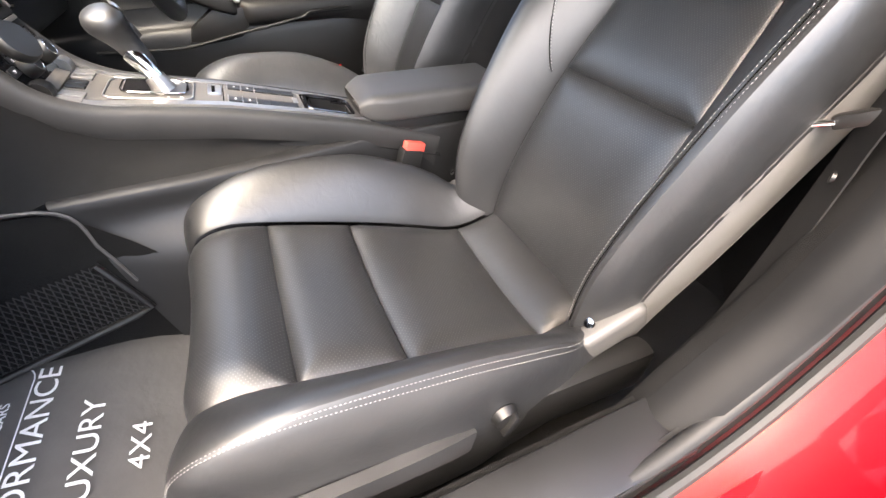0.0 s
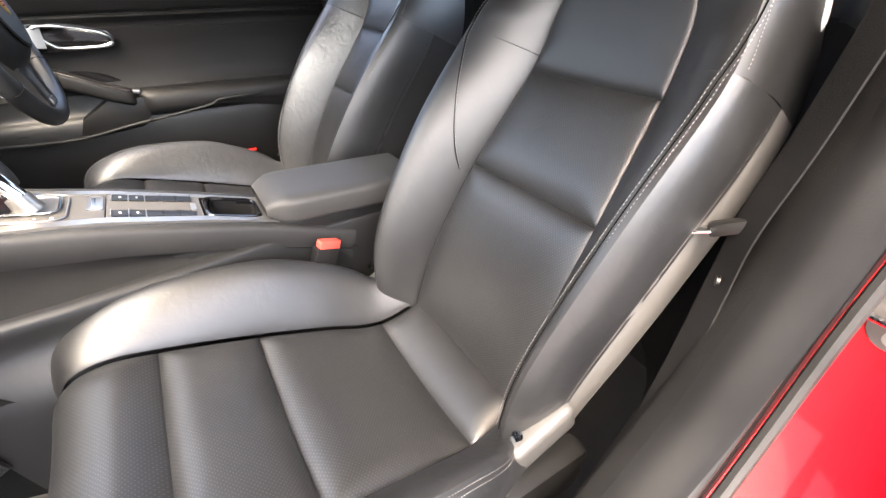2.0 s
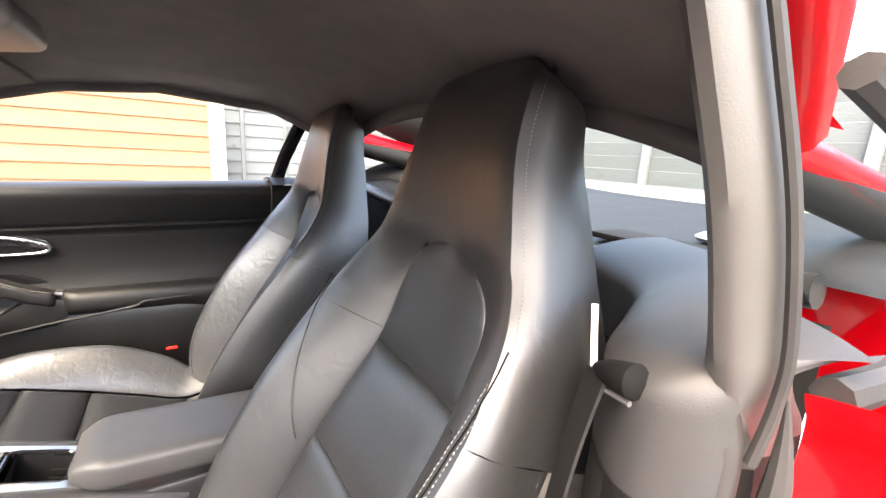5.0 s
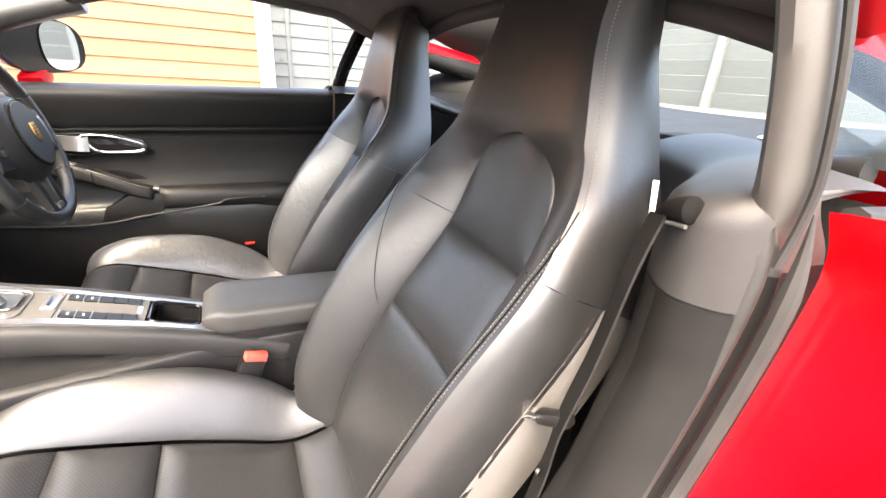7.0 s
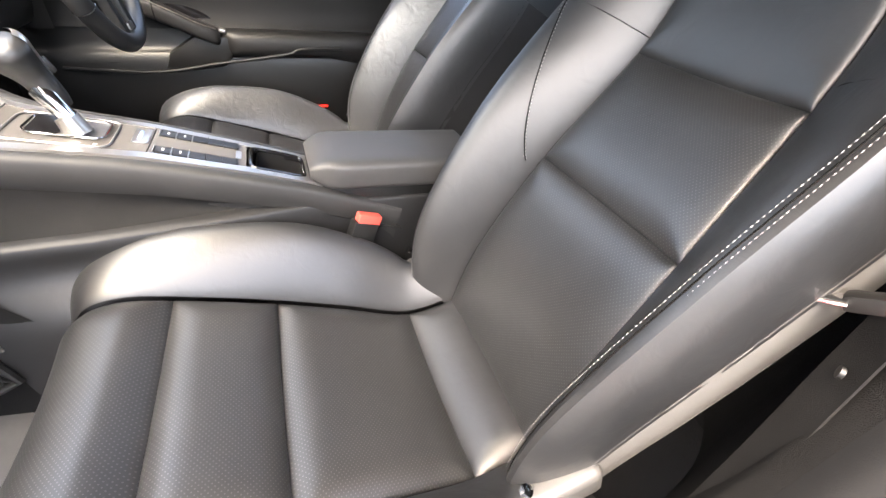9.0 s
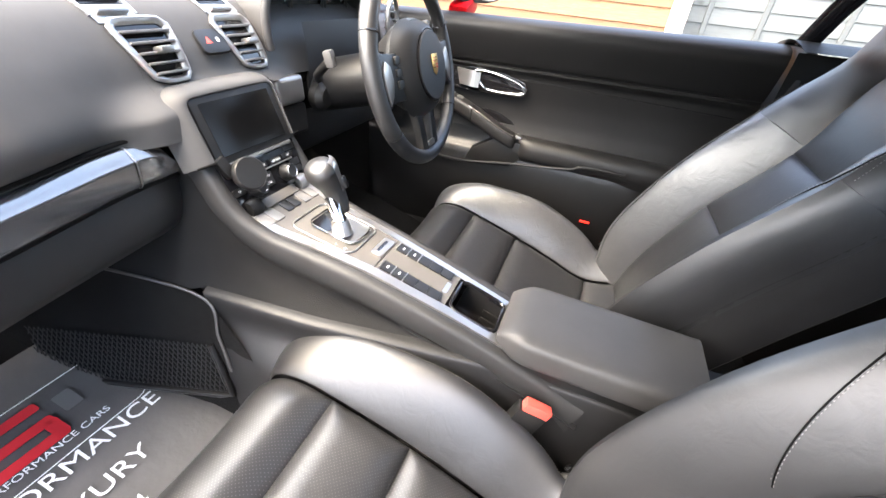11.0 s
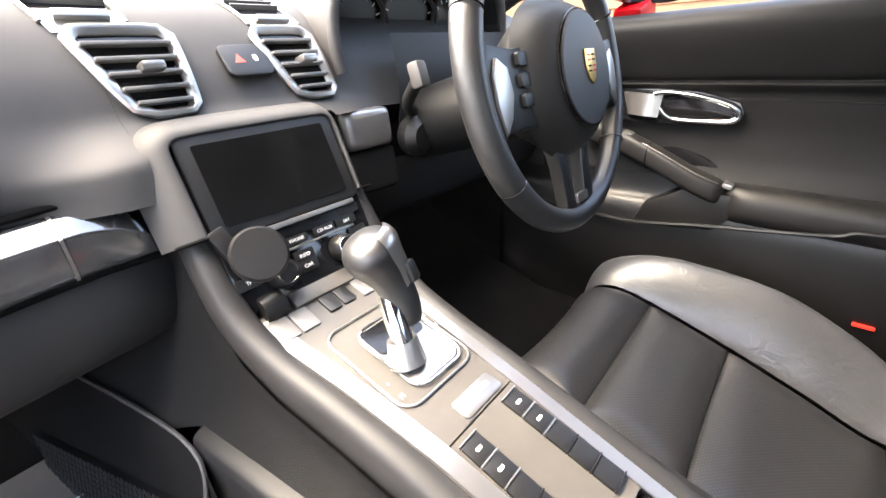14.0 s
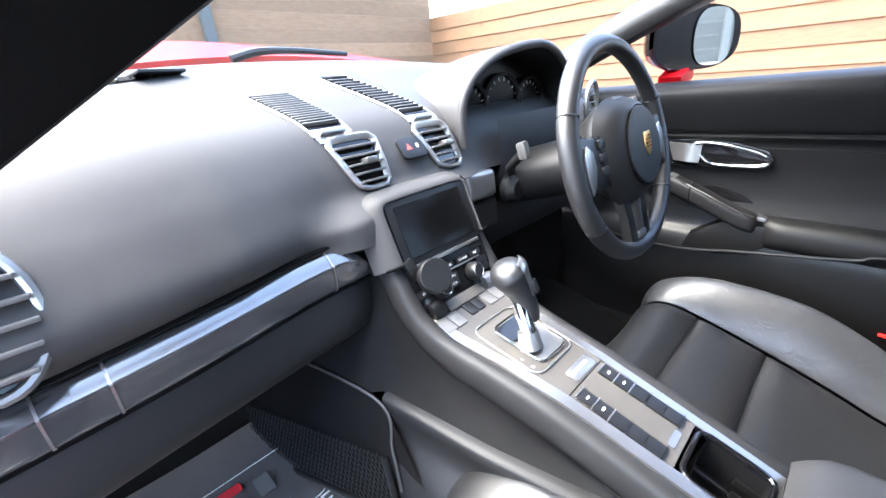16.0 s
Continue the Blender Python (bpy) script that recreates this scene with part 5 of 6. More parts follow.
def vent(low, high, front, rear, v_rear, label):
    """A centre vent between edges given at its foot and head, with the defroster grille that runs back over the dash."""
    def edge(side, v):
        return low[side] + (high[side] - low[side]) * ((6.05 - v) / 1.55) ** (0.75 if abs(low[side] - high[side]) > 0.02 else 1.0)

    rim = [(edge(0, v), v) for v in span(5.85, 4.6, 9)] + [(low[0] * 0 + high[0] + (high[1] - high[0]) * q, 4.47 - 0.03 * math.sin(q * 3.1)) for q in span(0.1, 0.9, 7)]
    rim += [(edge(1, v), v) for v in span(4.6, 5.85, 9)] + [(low[1] + (low[0] - low[1]) * q, 6.0 + 0.03 * math.sin(q * 3.1)) for q in span(0.15, 0.85, 5)]
    pts = [dash_pt(x, v) + Vector((0, -0.003, 0.002)) for x, v in rim]
    vt = part("air_vent", tube(pts, 0.0055, 8, True, 1.3), M["satin"], dash, label)
    part("vent_mouth", sheet(lambda u, v: dash_pt(edge(0, v) * (1 - u) + edge(1, v) * u, v) + Vector((0, -0.0015, 0.001)), span(0, 1, 6), span(4.5, 6.0, 12)), M["gloss"], vt, "black vent mouth")
    for k in range(5):
        v = 4.72 + k * 0.27
        a, b = dash_pt(edge(0, v) + 0.004, v), dash_pt(edge(1, v) - 0.004, v)
        c = (a + b) / 2 + Vector((0, -0.005, 0.003))
        part("slat", box(c.x, c.y, c.z, (b - a).length, 0.016, 0.0042, 0.0015, (-16, 0, 0)), M["key_grey"], vt)
    c = dash_pt((edge(0, 5.2) + edge(1, 5.2)) / 2, 5.2) + Vector((0.004, -0.016, 0.006))
    part("thumb_tab", box(c.x, c.y, c.z, 0.024, 0.024, 0.010, 0.004, (-14, 0, 0)), M["satin"], vt)

    def gx(u, v):
        q = (4.05 - v) / (4.05 - v_rear)
        return (front[0] + (rear[0] - front[0]) * q) * (1 - u) + (front[1] + (rear[1] - front[1]) * q) * u
    gr = part("grille_bed", sheet(lambda u, v: dash_pt(gx(u, v), v) + Vector((0, 0, 0.0015)), span(0, 1, 6), span(v_rear, 4.0, 14)), M["gloss"], vt, "black defroster grille")
    line = [(0, w) for w in span(4.3, v_rear - 0.03, 14)] + [(q, v_rear - 0.05) for q in span(0.15, 0.85, 5)] + [(1, w) for w in span(v_rear - 0.03, 4.3, 14)]
    part("grille_frame", tube([dash_pt(gx(u, v), v) + Vector((0, 0, 0.002)) for u, v in line], 0.003, 6), M["satin"], vt, "satin silver grille frame")
    part("vent_wheel", box(*(dash_pt(gx(0.5, 4.22), 4.22) + Vector((0, -0.002, 0.003))), 0.05, 0.016, 0.009, 0.003, (-32, 0, 0)), M["satin"], vt)
    part("vent_bridge", sheet(lambda u, v: dash_pt(gx(u, v), v) + Vector((0, -0.001, 0.002)), span(0, 1, 4), span(4.05, 4.48, 5)), M["satin"], vt)
    n = 15
    for k in range(n):
        v = v_rear + 0.08 + k * (3.92 - v_rear) / n
        a, b = dash_pt(gx(0.03, v), v), dash_pt(gx(0.97, v), v)
        part("grille_slat", box(*((a + b) / 2 + Vector((0, 0, 0.004))), (b - a).length, 0.005, 0.008, 0.002, (20, 0, 0)), M["mid"], gr)
    return vt


vent((-0.098, -0.044), (-0.138, -0.040), (-0.154, -0.078), (-0.189, -0.106), 2.35, "silver framed centre air vent")
vent((0.100, 0.152), (0.060, 0.146), (0.062, 0.137), (0.009, 0.080), 1.75, "silver framed centre air vent")
hz = part("hazard_panel", slab(rounded(0.062, 0.046, 0.010), 0.006, Matrix.Translation(dash_pt(0.036, 5.1) + Vector((0, -0.002, 0))) @ pose(0, 0, 0, 52, 0, 0), 0.003), M["plastic"], dash, "black hazard switch panel")
part("hazard_mark", slab([(-0.007, -0.006), (0.007, -0.006), (0, 0.007)], 0.0006, Matrix.Translation(dash_pt(0.026, 5.1) + Vector((0, -0.0058, 0.0046))) @ pose(0, 0, 0, 52, 0, 0)), M["red_plastic"], hz, "red warning triangle")
part("lock_mark", slab(rounded(0.006, 0.009, 0.002), 0.0006, Matrix.Translation(dash_pt(0.048, 5.1) + Vector((0, -0.0058, 0.0046))) @ pose(0, 0, 0, 52, 0, 0)), M["print_white"], hz)
slot = part("defroster_slot", sheet(lambda u, v: dash_pt(-0.70 + 0.42 * u, 1.32 - 0.20 * u + 0.16 * v) + Vector((0, 0, 0.003)), span(0, 1, 24), span(0, 1, 3)), M["slot"], dash, "long black defroster slot")
for k in range(16):
    u = (k + 0.5) / 16
    part("slot_bar", box(*(dash_pt(-0.70 + 0.42 * u, 1.40 - 0.20 * u) + Vector((0, 0, 0.004))), 0.003, 0.026, 0.004, 0.001, (15, 0, 0)), M["mid"], slot)
part("sensor_lid", box(-0.28, 1.12, 1.289, 0.09, 0.05, 0.006, 0.002, (-12, 0, 20)), M["grain"], dash)

# side vent at the passenger end
sv = part("side_vent", tube([(-0.590 + 0.052 * math.cos(a), 0.738 + 0.026 * math.sin(a), 1.066 + 0.074 * math.sin(a)) for a in span(0, 2 * math.pi, 33)[:-1]], 0.0065, 8, True), M["satin"], dash, "silver framed side vent")
part("vent_mouth", sheet(lambda a, r: (-0.590 + 0.052 * r * math.cos(a), 0.744 + 0.026 * r * math.sin(a), 1.066 + 0.074 * r * math.sin(a)), span(0, 2 * math.pi, 33)[:-1], span(0.02, 1, 4), close_u=True), M["gloss"], sv, "black vent mouth")
for k in range(6):
    q = -0.055 + 0.022 * k
    part("slat", box(-0.590, 0.732 + 0.35 * q, 1.066 + q, 0.098 * math.sqrt(max(0.05, 1 - (q / 0.074) ** 2)), 0.018, 0.005, 0.0015, (-10, 0, 0)), M["key_grey"], sv)
sv2 = part("side_vent", tube([(0.645 + 0.030 * math.cos(a), 0.735, 1.145 + 0.055 * math.sin(a)) for a in span(0, 2 * math.pi, 29)[:-1]], 0.007, 8, True), M["satin"], dash, "silver framed side vent")
for k in range(5):
    part("slat", box(0.645, 0.742, 1.105 + k * 0.020, 0.05, 0.016, 0.004, 0.0015, (-10, 0, 0)), M["key_grey"], sv2)

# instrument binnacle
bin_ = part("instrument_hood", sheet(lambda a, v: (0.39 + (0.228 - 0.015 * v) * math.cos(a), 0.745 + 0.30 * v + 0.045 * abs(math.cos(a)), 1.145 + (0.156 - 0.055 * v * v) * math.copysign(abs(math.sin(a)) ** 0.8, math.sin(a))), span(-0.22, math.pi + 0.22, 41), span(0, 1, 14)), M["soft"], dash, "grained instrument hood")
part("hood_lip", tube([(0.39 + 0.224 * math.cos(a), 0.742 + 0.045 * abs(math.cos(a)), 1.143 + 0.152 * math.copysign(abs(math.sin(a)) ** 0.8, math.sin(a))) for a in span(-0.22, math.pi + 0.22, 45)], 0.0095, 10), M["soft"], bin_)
part("hood_lining", sheet(lambda a, v: (0.39 + 0.214 * math.cos(a), 0.747 + 0.12 * v + 0.045 * abs(math.cos(a)), 1.14 + 0.144 * math.sin(a) ** 0.8), span(0.12, math.pi - 0.12, 33), span(0, 1, 6)), M["plastic"], bin_)
part("instrument_face", sheet(lambda a, r: (0.39 + 0.213 * r * math.cos(a), 0.862, 1.13 + 0.14 * r * math.sin(a)), span(0, 2 * math.pi, 33)[:-1], span(0.02, 1, 6), close_u=True), M["screen"], bin_, "dark instrument cluster")
for x, r in ((0.272, 0.060), (0.395, 0.074), (0.515, 0.060)):
    dial = part("gauge_ring", tube([(x + r * math.cos(a), 0.848, 1.165 + r * math.sin(a)) for a in span(0, 2 * math.pi, 37)[:-1]], 0.004, 8, True), M["plastic"], bin_, "round gauge ring")
    part("gauge_face", lathe([(0, 0), (r, 0), (r, 0.002), (0, 0.002)], pose(x, 0.857, 1.165, 90, 0, 0), 30), M["screen"], dial)
    part("gauge_marks", join(*[box(x + (r - 0.012) * math.cos(a), 0.853, 1.165 + (r - 0.012) * math.sin(a), 0.008, 0.001, 0.0016, 0, (0, -math.degrees(a), 0)) for a in span(-0.6, 3.7, 14)]), M["print_white"], dial)

part("binnacle_front", sheet(lambda x, v: (x, 0.770 - 0.012 * math.sin(v * 3.1) + 0.10 * abs(x - 0.41) ** 2, 0.975 + 0.175 * v), span(0.262, 0.63, 16), span(0, 1, 10)), M["grain"], bin_)

# ---------------------------------------------------------------- steering wheel and column
HUB, RIM, TILT = Vector((0.345, 0.492, 1.088)), 0.205, 15
wheel = thing("steering_wheel", HUB, "black leather three-spoke steering wheel", "steering wheel")
WM = Matrix.Translation(HUB) @ pose(0, 0, 0, 90 - TILT, 0, 0)


def wl(x, y, z=0.0):
    return WM @ Vector((x, y, z))


part("rim", tube([wl(RIM * math.cos(a), RIM * math.sin(a), -0.03) for a in span(0, 2 * math.pi, 65)[:-1]], 0.0165, 14, True, 1.15), M["leather"], wheel, "stitched black leather rim")
def cover_edge(a):
    """Outline of the airbag cover: broad shoulders, narrower foot."""
    return 0.120 * math.copysign(abs(math.cos(a)) ** 0.75, math.cos(a)) * (1.0 + 0.10 * math.sin(a)), 0.108 * math.sin(a) - 0.004


part("airbag_cover", sheet(lambda a, r: wl(cover_edge(a)[0] * r, cover_edge(a)[1] * r, 0.016 * (1 - r ** 2.6) - 0.030 * r ** 7), span(0, 2 * math.pi, 45)[:-1], span(0.01, 1, 14), close_u=True), M["grain"], wheel)
part("cover_disc", lathe([(0.0, 0.0), (0.071, 0.0), (0.075, 0.003), (0.073, 0.005), (0.0, 0.0085)], WM @ Matrix.Translation((0, 0, 0.011)), 40), M["grain"], wheel, "round dark cover disc")
part("cover_groove", tube([wl(0.077 * math.cos(a), 0.077 * math.sin(a), 0.0115) for a in span(0, 2 * math.pi, 41)[:-1]], 0.0016, 6, True), M["gloss"], wheel)
part("hub_shell", lathe([(0.0, -0.10), (0.07, -0.10), (0.095, -0.06), (0.104, -0.03), (0.100, -0.016), (0.07, -0.012), (0, -0.012)], WM, 32), M["plastic"], wheel)
emblem = part("emblem", slab([(-0.015, 0.020), (0.015, 0.020), (0.016, 0.0), (0.010, -0.018), (0, -0.025), (-0.010, -0.018), (-0.016, 0.0)], 0.002, WM @ Matrix.Translation((0, 0.004, 0.0192)), 0.0006), M["brass"], wheel, "small gold shield emblem")
for ex, ey, em in ((-0.007, 0.009, "print_red"), (0.007, -0.005, "print_red"), (0.007, 0.009, "gloss"), (-0.007, -0.005, "gloss")):
    for k in (-0.0032, 0.0032):
        part("emblem_bar", slab(rounded(0.010, 0.0022, 0.0008), 0.0004, WM @ Matrix.Translation((ex, ey + k + 0.004, 0.0212))), M[em], emblem)


def plate(outline, z, thick, bevel):
    return slab(outline, thick, WM @ Matrix.Translation((0, 0, z)), bevel)


for sd in (-1, 1):
    sp = part("spoke", plate([(sd * 0.06, 0.045), (sd * 0.13, 0.040), (sd * 0.175, 0.046), (sd * 0.2, 0.05), (sd * 0.203, -0.02), (sd * 0.19, -0.075), (sd * 0.165, -0.055), (sd * 0.13, -0.055), (sd * 0.07, -0.06)], -0.040, 0.022, 0.006), M["plastic"], wheel)
    part("spoke_inlay", plate([(sd * 0.172, 0.030), (sd * 0.183, 0.012), (sd * 0.184, -0.02), (sd * 0.176, -0.056), (sd * 0.160, -0.040), (sd * 0.148, -0.012), (sd * 0.152, 0.018)], -0.019, 0.005, 0.002), M["satin"], sp, "silver spoke inlay")
    for k in range(3):
        part("spoke_button", plate([(sd * (0.118 + x), 0.026 - k * 0.024 + y) for x, y in rounded(0.022, 0.017, 0.004)], -0.018, 0.006, 0.0015), M["plastic"], sp)
    part("shift_paddle", ribbon([wl(sd * 0.09, 0.03, -0.06), wl(sd * 0.13, 0.035, -0.062), wl(sd * 0.165, 0.05, -0.06)], 0.03, 0.005, WM.to_3x3() @ Vector((0, 1, 0))), M["plastic"], wheel, "dark shift paddle")
    arm_ = part("lower_spoke", plate([(sd * 0.030, -0.07), (sd * 0.066, -0.066), (sd * 0.050, -0.12), (sd * 0.046, -0.195), (sd * 0.014, -0.2), (sd * 0.020, -0.13)], -0.040, 0.018, 0.005), M["plastic"], wheel)
for a in (0.42, 2.72, 3.75, 5.67):
    part("rim_joint", tube([wl((RIM + 0.0172 * math.cos(b)) * math.cos(a), (RIM + 0.0172 * math.cos(b)) * math.sin(a), -0.03 + 0.0197 * math.sin(b)) for b in span(0, 2 * math.pi, 19)[:-1]], 0.0012, 5, True), M["gloss"], wheel)
part("spoke_badge", plate([(x, -0.176 + y) for x, y in rounded(0.036, 0.014, 0.004)], -0.024, 0.005, 0.001), M["satin"], wheel, "silver spoke badge")
column = thing("steering_column", (0.36, 0.65, 1.05), "black plastic steering column with stalks", "steering column")
part("shroud", sheet(lambda a, v: wl(0.075 * math.cos(a), 0.062 * math.sin(a) - 0.012, -0.075 - 0.22 * v), span(0, 2 * math.pi, 25)[:-1], span(0, 1, 6), close_u=True), M["plastic"], column)
for base, mid, tip in (((0.262, 0.735, 1.035), (0.235, 0.715, 1.052), (0.208, 0.668, 1.085)), ((0.43, 0.60, 1.12), (0.48, 0.60, 1.135), (0.535, 0.585, 1.14))):
    sk = part("stalk", tube(spline([base, mid, tip], 12), lambda t: 0.011 - 0.002 * t, 10), M["plastic"], column, "black indicator stalk")
    part("stalk_tip", box(tip[0], tip[1] - 0.004, tip[2] + 0.008, 0.024, 0.020, 0.036, 0.006, (-TILT, 0, 10)), M["mid"], sk, "grey stalk end")
part("ignition_pod", lathe([(0, 0), (0.032, 0), (0.034, 0.02), (0.022, 0.034), (0, 0.036)], pose(0.272, 0.752, 0.992, 90, 0, 0), 20), M["plastic"], column)

# ---------------------------------------------------------------- driver's door
door = thing("drivers_door", (0.95, 0.3, 0.35), "closed driver's door with dark trim and armrest", "car door")
PROF = [(0.985, 1.172), (0.93, 1.190), (0.862, 1.186), (0.834, 1.166), (0.836, 1.13), (0.872, 1.055), (0.888, 1.040), (0.880, 1.031), (0.897, 1.012), (0.903, 0.985), (0.912, 0.93), (0.912, 0.87), (0.905, 0.835), (0.895, 0.81)]


def belt(y):
    return -0.028 * (y - 0.0)


part("door_card", sheet(lambda y, v: (curve_at(PROF, v)[0] - 0.06 * max(0, y - 0.62) ** 2, y, curve_at(PROF, v)[1] + belt(y) * max(0, 1 - v / 10)), span(-0.345, 1.02, 50), span(0, 13, 79)), M["door_skin"], door, "dark grained upper door card")
LOW = [(0.905, 0.83), (0.893, 0.76), (0.872, 0.735), (0.862, 0.70), (0.858, 0.62), (0.862, 0.52), (0.885, 0.40), (0.91, 0.30)]
part("door_pocket", sheet(lambda y, v: (curve_at(LOW, v)[0], y, curve_at(LOW, v)[1]), span(-0.345, 1.12, 30), span(0, 7, 36)), M["plastic"], door, "black plastic door pocket")


def arm(y, a):
    w = 0.052 * min(1.0, max(0.02, (0.345 - y) / 0.04)) ** 0.5
    c, q = math.cos(a), math.sin(a)
    return (0.892 - w * max(-0.3, math.copysign(abs(c) ** 0.7, c)), y, 0.768 + 0.010 * y + 0.044 * math.copysign(abs(q) ** 0.8, q))


part("armrest_pad", sheet(arm, span(-0.345, 0.340, 34), span(-math.pi * 0.6, math.pi * 0.6, 25)), M["grain"], door, "padded dark armrest")
GRAB = spline([(0.872, 0.335, 0.790), (0.862, 0.40, 0.815), (0.860, 0.49, 0.858), (0.868, 0.58, 0.892), (0.885, 0.68, 0.912)], 28)


def grab(i, a):
    """Squared section of the sloping handle, rounded at its foot."""
    p = GRAB[int(i)]
    f = math.sqrt(max(0.05, 1 - max(0.0, 1 - i / 3.0) ** 2))
    c, q = math.cos(a), math.sin(a)
    return (p[0] + 0.030 * f * math.copysign(abs(c) ** 0.55, c), p[1], p[2] + 0.027 * f * math.copysign(abs(q) ** 0.55, q))


gb = part("grab_handle", sheet(lambda a, i: grab(i, a), span(0, 2 * math.pi, 33)[:-1], list(range(28)), close_u=True), M["grain"], door, "sloping grab handle with switches")
part("grab_edge", tube([Vector(p) + Vector((-0.024, 0, 0.0245)) for p in GRAB[2:17]], 0.0018, 6), M["satin"], gb, "thin satin edge line")
part("armrest_foot", slab([(-0.315, 0.795), (-0.312, 0.735), (-0.345, 0.700), (-0.44, 0.688), (-0.52, 0.700), (-0.50, 0.745), (-0.42, 0.795)], 0.055, pose(0.905, 0, 0, 90, 0, -90), 0.012), M["plastic"], door, "dark foot below the grab handle")
part("grab_joint", tube([Vector(GRAB[15]) + Vector((0.0305 * math.copysign(abs(math.cos(a)) ** 0.55, math.cos(a)), 0, 0.0275 * math.copysign(abs(math.sin(a)) ** 0.55, math.sin(a)))) for a in span(0, 2 * math.pi, 21)[:-1]], 0.0015, 5, True), M["gloss"], gb)
part("grab_tip", box(0.872, 0.332, 0.812, 0.03, 0.022, 0.012, 0.004, (14, 0, 0)), M["satin"], gb, "small satin silver joint")
# flat plate on the card: the hand recess's shade put in as dark colour
part("recess_shade", slab([(0.075 * math.cos(a), 0.026 * math.sin(a)) for a in span(0, 2 * math.pi, 29)[:-1]], 0.002, pose(0.9085, 0.430, 0.848, 90, 0, -90) @ Matrix.Rotation(radians(-16), 4, "Z")), M["gloss"], gb, "flat dark plate for the shaded hand recess")
part("switch_plate", box(0.862, 0.585, 0.915, 0.036, 0.085, 0.004, 0.002, (19, -6, 0)), M["gloss"], gb, "gloss black window switch plate")
for k in range(4):
    part("window_switch", box(0.855 + 0.014 * (k % 2), 0.565 + 0.034 * (k // 2), 0.914 + 0.012 * (k // 2), 0.010, 0.022, 0.007, 0.002, (19, -6, 0)), M["satin"], gb)
# release handle: dark bezel, broad lever, tapering ring
HND = [(0.897, 0.348, 0.962), (0.891, 0.366, 0.984), (0.888, 0.43, 1.001), (0.887, 0.495, 1.008), (0.889, 0.525, 1.003), (0.892, 0.520, 0.985), (0.893, 0.498, 0.958), (0.892, 0.470, 0.947), (0.892, 0.41, 0.946), (0.895, 0.360, 0.949)]
hn = []
for i in range(len(HND)):
    for k in range(6):
        p = np.array([HND[(i + d) % len(HND)] for d in (-1, 0, 1, 2)])
        fr = k / 6
        hn.append(Vector(0.5 * (2 * p[1] + (p[2] - p[0]) * fr + (2 * p[0] - 5 * p[1] + 4 * p[2] - p[3]) * fr * fr + (3 * p[1] - p[0] - 3 * p[2] + p[3]) * fr ** 3)))
cen = sum(hn, Vector()) / len(hn)
dh = part("handle_bezel", slab([(-0.335, 0.966), (-0.350, 0.990), (-0.42, 1.009), (-0.50, 1.017), (-0.60, 1.016), (-0.66, 1.010), (-0.66, 0.944), (-0.58, 0.938), (-0.46, 0.936), (-0.36, 0.941)], 0.008, pose(0.9, 0, 0, 90, 0, -90), 0.003), M["gloss"], door, "dark bezel round the release handle")
part("handle_ring", tube(hn, lambda t: 0.0050 + 0.0040 * math.cos(t * 2 * math.pi) ** 2, 10, True), M["chrome"], dh, "chrome ring tapering rearwards")
part("handle_dish", sheet(lambda i, r: cen.lerp(hn[int(i)], r) + Vector((0.008 * (1 - r) + 0.002, 0, 0)), list(range(len(hn))), span(0.02, 1, 5), close_u=True), M["gloss"], dh)
part("handle_pull", ribbon(spline([(0.895, 0.590, 0.982), (0.882, 0.580, 0.982), (0.877, 0.555, 0.981), (0.878, 0.535, 0.979), (0.888, 0.510, 0.976)], 18), 0.052, 0.006, (0, 0.35, 1)), M["satin"], dh, "satin pull lever")
part("crease_line", tube([(0.9015, y, 0.992 + 0.020 * y - 0.03 * max(0.0, y - 0.25)) for y in span(-0.34, 0.44, 30)], 0.0022, 6), M["door_skin"], door)
part("pocket_edge", tube(spline([(0.858, 0.80, 0.70), (0.848, 0.55, 0.688), (0.842, 0.36, 0.715), (0.838, 0.14, 0.745), (0.836, 0.09, 0.762), (0.838, -0.05, 0.765)], 40), 0.005, 8), M["plastic"], door)
LID = [(0.845, 0.115, 0.770), (0.842, 0.0, 0.768), (0.842, -0.15, 0.765), (0.845, -0.33, 0.762)]
part("pocket_lid", sheet(lambda u, v: Vector(curve_at(LID, u * 3)) + Vector((0.012 * v * v, 0, -(0.012 + 0.07 * u) * v)), span(0, 1, 14), span(0, 1, 6)), M["grain"], door, "black pocket lid")
lampm, lt, lb = material("red_door_light")
lb.inputs["Base Color"].default_value = (0.7, 0.01, 0.01, 1)
lb.inputs["Emission Color"].default_value = (1.0, 0.03, 0.02, 1)
lb.inputs["Emission Strength"].default_value = 0.2
part("door_light", box(0.856, 0.03, 0.556, 0.006, 0.036, 0.007, 0.002), lampm, door, "small red door light")
part("speaker_grille", lathe([(0.0, 0.0), (0.085, 0.0), (0.085, 0.004), (0.0, 0.006)], pose(0.868, 0.66, 0.63, 0, -90, 0), 30), M["webbing"], door, "black mesh speaker grille")

mirror = thing("door_mirror", (1.0, 0.5, 1.12), "red door mirror with a tinted glass", "door mirror")


def mir(a, v):
    r = math.sin(min(1.0, v + 0.02) * math.pi / 2) ** 0.6
    return (1.03 + 0.15 * r * math.copysign(abs(math.cos(a)) ** 0.7, math.cos(a)) - 0.03 * v, 0.72 - 0.16 * v, 1.325 + 0.088 * r * math.copysign(abs(math.sin(a)) ** 0.75, math.sin(a)))


